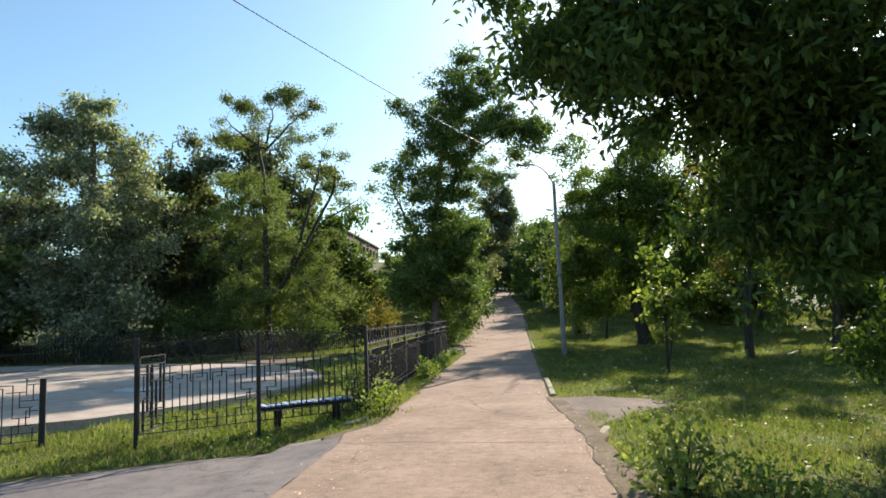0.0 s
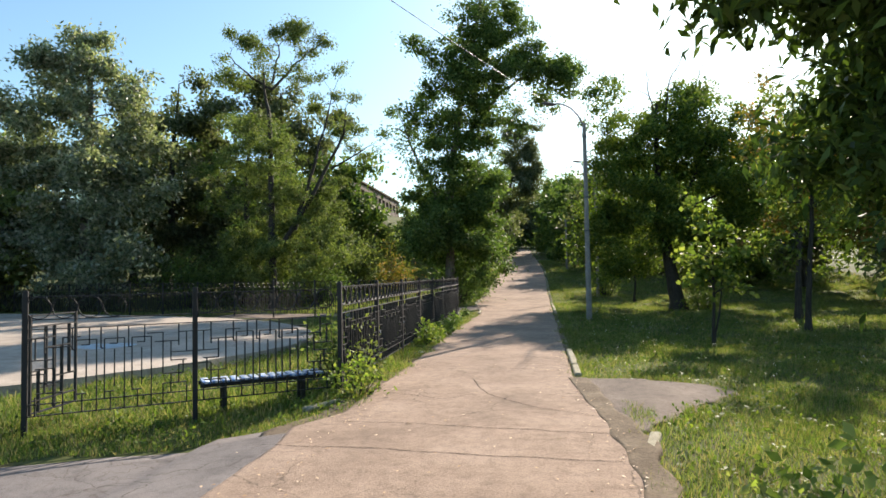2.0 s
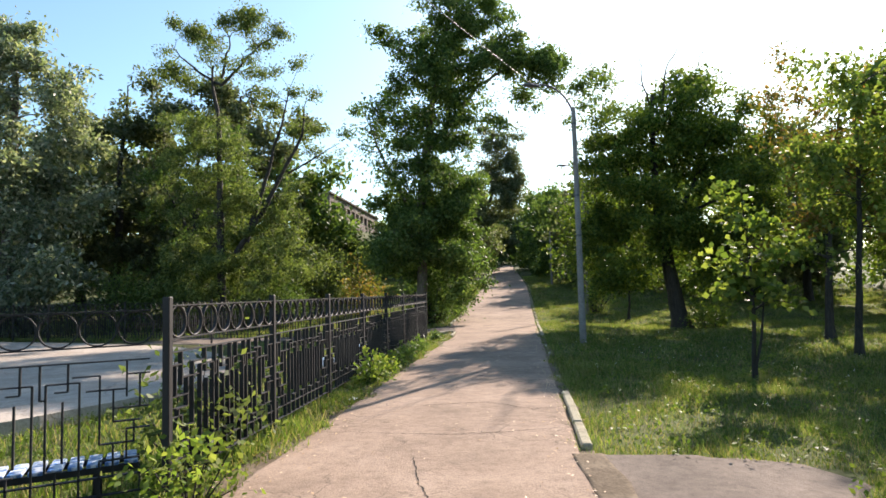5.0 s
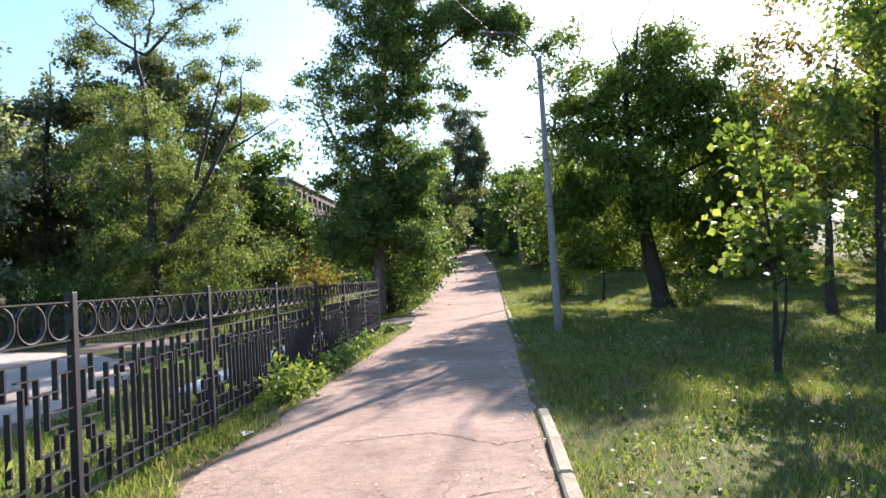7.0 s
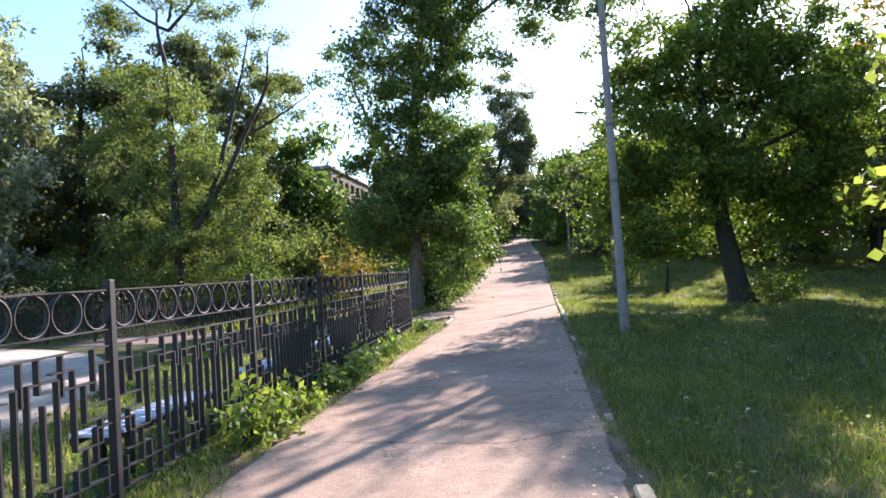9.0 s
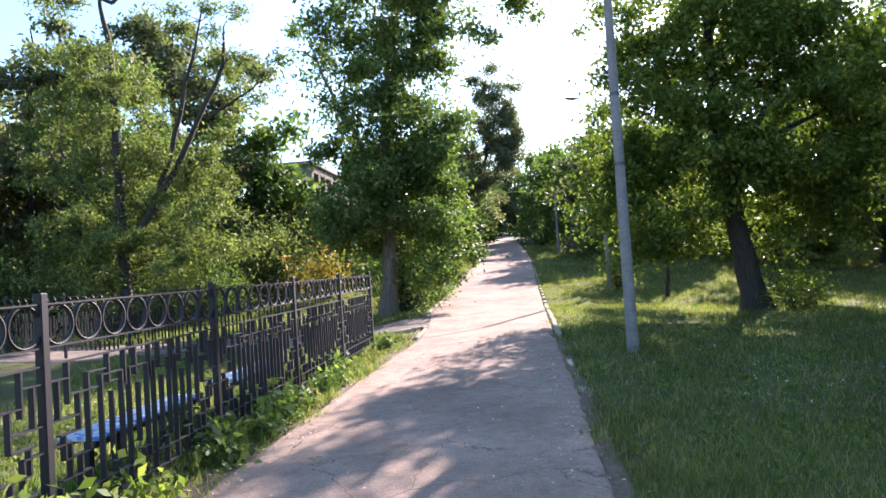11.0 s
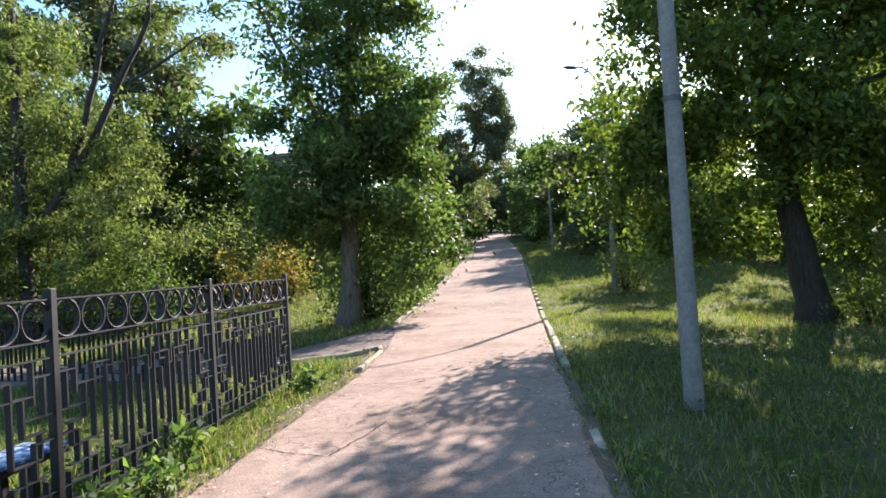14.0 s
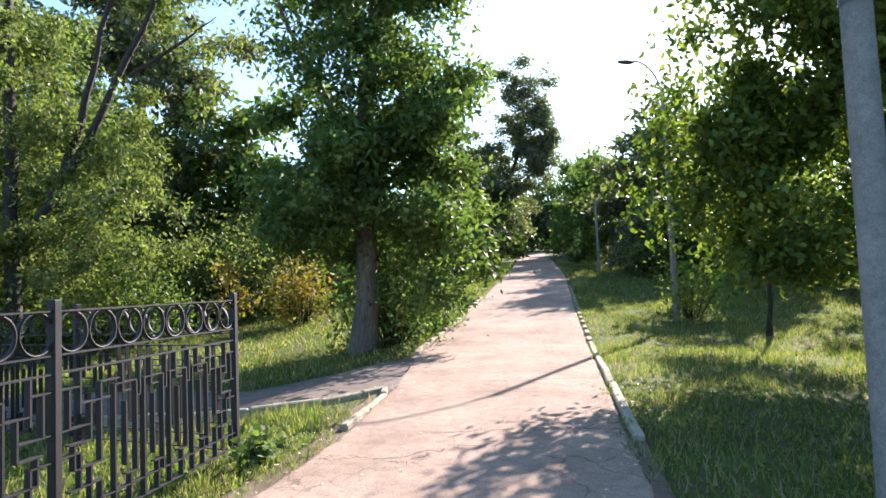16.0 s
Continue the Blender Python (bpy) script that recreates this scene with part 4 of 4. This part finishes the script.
FAR = [tree("roadside_tree", 5.4, 82, [(0, 0, 0), (0, 0, 3), (0.2, 0, 8)],
            [(0, 0, 6.0, 3.0, 3.0, 2.8), (-1.6, 0, 3.4, 2.6, 2.4, 2.6), (1.8, 0, 3.6, 2.6, 2.4, 2.8), (0.4, 0, 8, 1.8, 1.8, 1.4), (0, 0, 1.8, 2.8, 2.8, 1.7)],
            150, 7600, 0.42, L_ELM, M_BARK, "leafy green roadside tree far ahead", 41, 0.95, r0=0.22, sides=4, group="trees along the far path"),
       tree("roadside_tree", -7.5, 80, [(0, 0, 0), (0, 0, 3), (-0.2, 0, 9)],
            [(-0.3, 0, 7.4, 2.4, 2.4, 2.6), (1.2, 0, 5, 2.4, 2.4, 2.6), (-1.4, 0, 3.6, 2.6, 2.6, 2.6), (0.6, 0, 2.0, 3.0, 2.8, 1.9)],
            150, 7600, 0.42, L_DARK, M_BARK, "dark dense tree in the far tree belt", 42, 0.95, r0=0.22, sides=4, group="trees in the belt"),
       tree("willow_tree", 10.5, 66, [(0, 0, 0), (0, 0, 2.5), (0.3, 0, 6)],
            [(0, 0, 4.6, 2.4, 2.4, 2.2), (1.4, 0, 3.0, 2.0, 2.0, 2.2), (-1.4, 0, 2.6, 2.0, 2.0, 2.0), (0, 0, 1.4, 2.6, 2.4, 1.4)],
            130, 7000, 0.38, L_LOCUST, M_BARK, "light green bushy tree on the verge", 40, 0.85, r0=0.18, sides=4, group="bushy trees")]
BELT = ((0, -6.2, 57, 0.85, 40), (1, -6.4, 68, 1.0, 200), (0, -6.0, 92, 1.1, 75), (1, -6.5, 106, 1.3, 190), (0, -7.5, 122, 1.2, 10), (1, -2.2, 160, 1.25, 95), (0, 4.0, 168, 1.3, 15), (1, 11, 158, 1.3, 240), (0, -12, 150, 1.4, 130),
        (0, 7.5, 98, 1.0, 20), (1, 8.5, 112, 1.2, 90), (0, 9, 130, 1.2, 300), (2, 7.2, 55, 0.6, 10), (1, 9.2, 63, 1.25, 130), (0, 10.5, 53, 0.95, 50), (0, 12.5, 72, 1.05, 280), (1, 13, 56, 0.95, 222), (0, 13.5, 47, 0.85, 33), (1, 17, 44, 1.15, 60),
        (0, 23, 38, 1.2, 150), (1, 20, 54, 1.2, 250), (0, 27, 50, 1.3, 330), (1, 18.5, 34, 1.0, 80), (0, 33, 34, 1.4, 45), (1, 24, 66, 1.3, 110), (0, 23, 27, 1.0, 12), (1, 29, 22, 1.2, 190), (0, 18, 28, 0.8, 100),
        (2, -11.2, 47, 0.7, 15), (0, -16.2, 46.5, 0.9, 77), (2, -12.5, 54, 0.55, 95), (0, -24.5, 60, 1.0, 185), (1, -29, 64, 1.1, 265), (1, -34, 52, 1.6, 35), (0, -40, 40, 1.6, 355), (1, -46, 50, 1.8, 140), (0, -33, 60, 1.6, 5), (1, -48, 32, 1.6, 205), (0, -12, 76, 0.7, 60), (1, -36, 36, 1.2, 75),
        (2, -16, 88, 0.7, 20), (0, -26.5, 91, 0.38, 20), (1, -39, 96, 0.9, 120), (1, -44, 84, 1.0, 210), (2, -14, 72, 0.6, 310), (1, -40, 26, 1.3, 45), (2, -31.5, 32, 1.2, 70),
        (0, 5.2, 96, 1.3, 170), (1, -1.6, 127, 1.35, 60), (0, 3.4, 124, 1.3, 260), (0, -7.0, 121, 1.35, 310), (0, -5.6, 86, 1.25, 25), (1, -5.4, 99, 1.3, 115), (1, 36, 16, 1.4, 12), (0, 33, 26, 1.3, 77), (1, 41, 8, 1.5, 160), (0, 26, 19, 1.1, 222),
        (2, -15, 66, 0.34, 33), (2, -18, 70, 0.32, 133), (2, -21, 74, 0.34, 233), (2, -17.5, 77, 0.36, 13), (2, -23.5, 80, 0.34, 73), (2, -20, 84, 0.36, 190), (2, -26, 86, 0.3, 260), (0, -23, 90, 0.24, 300), (2, -29, 78, 0.4, 20), (2, -13, 62, 0.36, 80), (0, 5.8, 72, 1.0, 205), (1, 6.8, 60, 0.95, 145), (0, -1.4, 123, 1.0, 50), (1, 2.2, 122, 0.9, 290), (0, -13.4, 47.5, 1.1, 20), (0, 5.6, 86, 1.25, 320))
for kind, x, y, s, turn in BELT:
    copy_thing(FAR[kind], pose(x, y, gz(x, y), 0, 0, turn) @ Matrix.Diagonal((s, s, s, 1)))

# ---- shrubs and weeds ----
shrub("shrub", -12.2, 43.5, 4.0, 2.6, 9000, 0.15, L_LOCUST, "light green bushy shrub under the trees", 43, 20, group="shrubs under the trees")
shrub("shrub", -16.5, 39.0, 4.0, 3.0, 9000, 0.15, L_LOCUST, "dense green shrub beside the locust trunk", 44, 20, group="shrubs under the trees")
shrub("shrub", -12.6, 37.6, 2.8, 2.0, 6000, 0.14, L_ELM, "dense green shrub beside the locust trunk", 45, 20, group="shrubs under the trees")
shrub("shrub", -19.8, 36.5, 3.0, 2.4, 6000, 0.15, L_ELM, "dark green shrub at the court's far fence", 46, 20, group="shrubs under the trees")
shrub("turning_shrub", -8.6, 42.0, 2.8, 0.9, 2200, 0.14, L_AUTUMN, "small shrub with yellowing leaves", 47)
shrub("shrub", -3.95, 36.9, 3.2, 1.0, 6000, 0.14, L_ELM, "leafy shoots round the elm trunk", 48, 22)
shrub("shrub", -3.4, 39.5, 1.3, 0.8, 2200, 0.12, L_ELM, "low leafy shrub at the kerb", 49)
shrub("shrub", 7.6, 31.6, 1.1, 0.9, 1700, 0.10, L_OAK, "low shoots at the foot of the broad tree", 50)
shrub("shrub", 4.6, 41.0, 2.0, 0.8, 1500, 0.13, L_YOUNG, "young leafy shoots round the lamp post", 51)
shrub("shrub", 6.6, 57, 3.3, 2.3, 6000, 0.17, L_DARK, "dark rounded shrub on the verge", 52, 20)
shrub("weed_bush", 1.2, 6.2, 0.72, 0.34, 620, 0.08, L_WEED, "leafy green weed bush at the path's rim", 53, 12, category="weed")
shrub("weed_bush", 1.85, 5.75, 0.34, 0.5, 800, 0.055, L_YOUNG, "low dark leafy weeds in the grass", 54, 12, category="weed")
shrub("weed_bush", -2.5, 11.1, 0.5, 0.3, 420, 0.075, L_YOUNG, "leafy weed at the fence corner post", 55, 8, category="weed")
shrub("weed_bush", -3.1, 12.2, 1.0, 0.4, 650, 0.085, L_LOCUST, "thin weed sapling behind the fence", 56, 8, category="weed")
for i, (x, y, h, r) in enumerate(((-2.45, 17.4, 0.62, 0.3), (-2.5, 18.2, 0.5, 0.28), (-2.5, 17.0, 0.7, 0.2), (-2.45, 19.3, 0.4, 0.25), (-2.5, 20.6, 0.5, 0.22), (-2.4, 20.1, 0.35, 0.25), (-3.05, 19.9, 0.75, 0.2), (-2.6, 19.7, 0.5, 0.25), (-2.55, 21.0, 0.55, 0.3), (-2.6, 23.3, 0.5, 0.25), (-2.45, 22.6, 0.4, 0.3), (-2.5, 22.2, 0.35, 0.22), (-2.5, 21.4, 0.3, 0.25), (-2.5, 26.2, 0.45, 0.22))):
    h, r = (h * 0.75, r * 0.8) if y < 19 else (h * 0.6, r * 0.7)
    # from y 19 on, darker elm leaves put the shade into the colour
    shrub("weed", x, y, h, r, int(330 * h + 70), 0.1, L_YOUNG if y < 19 else L_ELM, "bright green leafy weed by the fence, toned darker where shade falls", 60 + i, 7, category="weed", group="weeds along the fence")

# ---- grass ----


def grass(name, boxes, per, height, width, seed, keep, label):
    """Blades over boxes (x0, x1, y0, y1), where keep(x, y) holds."""
    rng = np.random.default_rng(seed)
    allv = []
    for x0, x1, y0, y1 in boxes:
        n = int((x1 - x0) * (y1 - y0) * per)
        x, y = rng.uniform(x0, x1, n), rng.uniform(y0, y1, n)
        tuft = 0.5 + 0.5 * np.sin(x * 2.3 + 1.7 * np.sin(y * 1.1)) * np.sin(y * 1.9 + 1.3 * np.sin(x * 1.7))
        fade = np.clip(np.minimum(np.minimum(x - x0, x1 - x) + (x1 - x0 < 3) * 2, np.minimum(y - y0, y1 - y)) / 1.6 + 0.04, 0, 1)
        ok = keep(x, y) & (rng.uniform(0, 1, n) < (0.45 + 0.55 * tuft) * fade)
        x, y, tuft = x[ok], y[ok], tuft[ok]
        n = len(x)
        h = height * rng.uniform(0.35, 1.1, n) * (0.6 + 0.6 * tuft)
        a = rng.uniform(0, 2 * np.pi, n)
        w = width * rng.uniform(0.6, 1.4, n)
        lean = rng.normal(0, 0.35, (n, 2)) * h[:, None]
        z = ground_z(x, y) - 0.03
        p0 = np.stack([x - np.cos(a) * w, y - np.sin(a) * w, z], axis=1)
        p1 = np.stack([x + np.cos(a) * w, y + np.sin(a) * w, z], axis=1)
        p2 = np.stack([x + lean[:, 0], y + lean[:, 1], z + h], axis=1)
        allv.append(np.stack([p0, p1, p2], axis=1).reshape(-1, 3))
    v = np.concatenate(allv)
    me = mesh_from(name, v, np.arange(len(v)), 3)
    me.materials.append(L_GRASS)
    tagged(new(name, me), label, "grass", kind="stuff")


def lawn_ok(x, y):
    pad = 0.12 * np.sin(y * 5) * np.sin(y * 2.3)
    patch = (y > 9.3) & (y < 12.5) & (x < 0.95 + 0.66 * (y - 9.4) + 0.1 * np.sin(y * 7))
    return (x > right_edge(y) + 0.02 + pad) & ~patch


def verge_ok(x, y):
    """Left of the path, off the paved ground."""
    road = y < road_rim(x) + 0.08 * np.sin(x * 6) * np.sin(x * 2.2)
    side = (y > side_near(x) - 0.02) & (y < side_far(x) + 0.03)
    return (x < left_edge(y) + 0.02 + 0.16 * np.sin(y * 4.3) * np.sin(y * 1.9)) & ~road & ~side & ~((x < -5.7 - np.abs(y - 17.5) * 0.35) & (y < 30) & (y > 10.6 + (x + 8.9) * 0.343)) & (y > 5.5)


grass("lawn_grass", [(-1.2, 9.5, 1.5, 21)], 2100, 0.115, 0.0045, 71, lawn_ok, "unmown green lawn grass with dry tips")
grass("lawn_grass_far", [(-1, 22, 19, 46), (8.5, 20, 0, 20)], 480, 0.14, 0.010, 72, lawn_ok, "unmown green lawn grass in sun and shade")
grass("lawn_grass_distant", [(0, 24, 43, 78), (-18, -1, 30, 72)], 210, 0.17, 0.02, 73, lambda x, y: (x > right_edge(y) + 0.2) | ((x < left_edge(y) - 0.1) & ((y > side_far(x) + 0.05) | (x < -14))), "rough grass along the rising path")
grass("verge_grass", [(-2.95, -2.0, 9.5, 27.6), (-12, -1, 4.5, 12.6)], 2900, 0.10, 0.007, 74, verge_ok, "lush green grass strip under the fence")
grass("court_grass", [(-10, -1.4, 9.5, 29.5), (-32, -7, 25, 34)], 520, 0.18, 0.011, 75, verge_ok, "thin grass between the fence and the court")

grass("path_tufts", [(-0.1, 1.0, 4.0, 12.6), (-2.6, -2.0, 10, 27)], 2600, 0.06, 0.006, 76, lambda x, y: (np.sin(x * 9 + 3 * np.sin(y * 3.1)) * np.sin(y * 4.3 + 2 * np.sin(x * 5)) > 0.72) & (x > -2.5), "small grass tufts in the broken path rim")

grass("rim_tufts", [(0.5, 1.5, 8.8, 11.2)], 3400, 0.11, 0.005, 77, lambda x, y: (np.abs(x - 0.98 - 0.1 * np.sin(y * 2.6)) < 0.1 + 0.06 * np.sin(y * 5.1)) & (y > 9.3) & (y < 10.9), "line of grass tufts in the broken asphalt")

# ---- cracks, leaves and litter on the path ----


def crack(points, wide, seed):
    rng = np.random.default_rng(seed)
    p = np.array(points, float)
    s = np.linspace(0, len(p) - 1, 40 * (len(p) - 1))
    x, y = np.interp(s, np.arange(len(p)), p[:, 0]), np.interp(s, np.arange(len(p)), p[:, 1])
    x, y = x + np.cumsum(rng.normal(0, 0.006, len(s))), y + np.cumsum(rng.normal(0, 0.006, len(s)))
    w = wide * rng.uniform(0.25, 1.0, len(s)) * np.clip(np.minimum(s, s[-1] - s) * 6, 0.15, 1)
    dx, dy = np.gradient(x), np.gradient(y)
    n = np.hypot(dx, dy) + 1e-9
    z = np.array([gz(a, b) * 0.5 for a, b in zip(x, y)]) + 0.0165 + 0.006 * np.array([noise.noise((a * 1.5, b * 1.5, 2)) for a, b in zip(x, y)])
    v = np.stack([np.stack([x - dy / n * w, y + dx / n * w, z], 1), np.stack([x + dy / n * w, y - dx / n * w, z], 1)], 1).reshape(-1, 3)
    i = np.arange(len(s) - 1) * 2
    me = mesh_from("path_crack", v, np.stack([i, i + 1, i + 3, i + 2], 1).ravel(), 4)
    me.materials.append(M_DARK)
    tagged(new("path_crack", me), "dark open crack across the worn path", "crack", kind="structure")


for k, pts in enumerate((((-3.0, 8.6), (-1.2, 8.5), (0.7, 8.35)), ((-2.4, 9.6), (-0.6, 9.35), (0.9, 9.1)), ((-1.0, 12.4), (-0.7, 11.2), (-0.1, 10.4), (0.7, 9.9)), ((-2.2, 13.4), (-0.8, 13.2), (0.4, 13.5)), ((-1.9, 17.0), (-0.2, 16.8), (0.6, 17.2)), ((-2.0, 30.6), (-0.4, 30.4), (1.0, 30.7)), ((-1.2, 27.2), (0.0, 27.5), (1.0, 27.4)), ((-2.2, 5.2), (-0.9, 5.6), (0.6, 5.3)), ((-2.1, 23.6), (-1.4, 23.3), (-1.1, 24.4)), ((-1.4, 14.9), (-0.5, 15.1), (0.1, 14.6), (0.6, 14.8)), ((-2.0, 11.2), (-1.3, 10.8), (-0.9, 11.2)))):
    crack(pts, 0.0075, 90 + k)


def fallen():
    rng = np.random.default_rng(99)
    n = 1500
    y = rng.uniform(1.5, 34, n)
    side = rng.choice(3, n, p=[0.35, 0.3, 0.35])
    x = np.where(side == 0, rng.normal(-2.2, 0.15, n), np.where(side == 1, rng.uniform(-3, 0.9, n), right_edge(y) - np.abs(rng.normal(0, 0.2, n))))
    z = 0.5 * ground_z(x, y) + 0.024
    me = leaves_mesh("fallen_leaves", np.stack([x, y, z], 1), 0.034, rng, 6.0, 0.6, lying=True)
    me.materials.append(L_DRY)
    tagged(new("fallen_leaves", me), "scattered dry fallen leaves on the path", "leaves", kind="stuff")


fallen()


def crumpled(name, x, y, w, d, h, mat, label, seed):
    rng = np.random.default_rng(seed)
    n = 12
    gx, gy = np.meshgrid(np.linspace(-w / 2, w / 2, n), np.linspace(-d / 2, d / 2, n))
    gzz = h * (0.25 + rng.uniform(0, 1, (n, n)) * (1 - (2 * gx / w) ** 2) * (1 - (2 * gy / d) ** 2))
    gx, gy = gx + rng.normal(0, w * 0.02, (n, n)), gy + rng.normal(0, d * 0.02, (n, n))
    i = (np.arange(n - 1)[:, None] * n + np.arange(n - 1)[None]).ravel()
    me = mesh_from(name, np.stack([gx, gy, gzz], 2).reshape(-1, 3), np.stack([i, i + 1, i + 1 + n, i + n], 1).ravel(), 4)
    me.materials.append(mat)
    ob = new(name, me)
    ob.matrix_world = pose(x, y, max(gz(x, y), gz(x, y) * 0.5 + 0.02), 0, 0, seed * 37)
    tagged(ob, label, "litter")


crumpled("paper_scrap", -2.36, 15.4, 0.16, 0.1, 0.03, M_PAPER, "crumpled white paper scrap on the grass rim", 2)


def wildflowers():
    """White seed heads and small flowers on the lawn."""
    rng = np.random.default_rng(123)
    x, y = rng.uniform(1.3, 7, 110), rng.uniform(11, 25, 110)
    ok = lawn_ok(x - 0.25, y)
    x, y = x[ok], y[ok]
    n = len(x)
    h = rng.uniform(0.18, 0.42, n)
    base = np.stack([x, y, ground_z(x, y)], 1)
    top = base + np.stack([rng.normal(0, 0.04, n), rng.normal(0, 0.04, n), h], 1)
    stalks = [(np.array([a, b]), np.array([0.003, 0.002])) for a, b in zip(base, top)]
    v, f = tubes(stalks, 3)
    me = mesh_from("flower_stalks", v, f, 4)
    me.materials.append(L_GRASS)
    tagged(new("flower_stalks", me), "thin stalks of lawn weeds", "weed", kind="stuff")
    heads = np.repeat(top, 6, axis=0) + rng.normal(0, 0.012, (n * 6, 3))
    me = leaves_mesh("flower_heads", heads, 0.012, rng, 1.0, 0.8)
    me.materials.append(M_PETAL)
    tagged(new("flower_heads", me), "small whitish flower heads in the lawn", "flower", kind="stuff")


wildflowers()


def lawn_weeds():
    """Low broad-leaved plants between the blades."""
    rng = np.random.default_rng(321)
    tufts = 1500
    cx, cy = rng.uniform(0.9, 10, tufts), rng.uniform(3, 30, tufts)
    ok = lawn_ok(cx, cy)
    left = rng.uniform(0, 1, 700)
    cx = np.concatenate([cx[ok], rng.uniform(-7, -2.2, 700)])
    cy = np.concatenate([cy[ok], 7 + 20 * left])
    ok = (cx > 0) | verge_ok(cx, cy)
    cx, cy = cx[ok], cy[ok]
    k = np.repeat(np.arange(len(cx)), 16)
    x, y = cx[k] + rng.normal(0, 0.09, len(k)), cy[k] + rng.normal(0, 0.09, len(k))
    at = np.stack([x, y, ground_z(x, y) + rng.uniform(0.0, 0.13, len(k))], 1)
    me = leaves_mesh("lawn_weeds", at, 0.055, rng, 1.2, 0.55)
    me.materials.append(L_OAK)
    tagged(new("lawn_weeds", me), "low broad-leaved weeds among the grass", "weed", kind="stuff")


lawn_weeds()
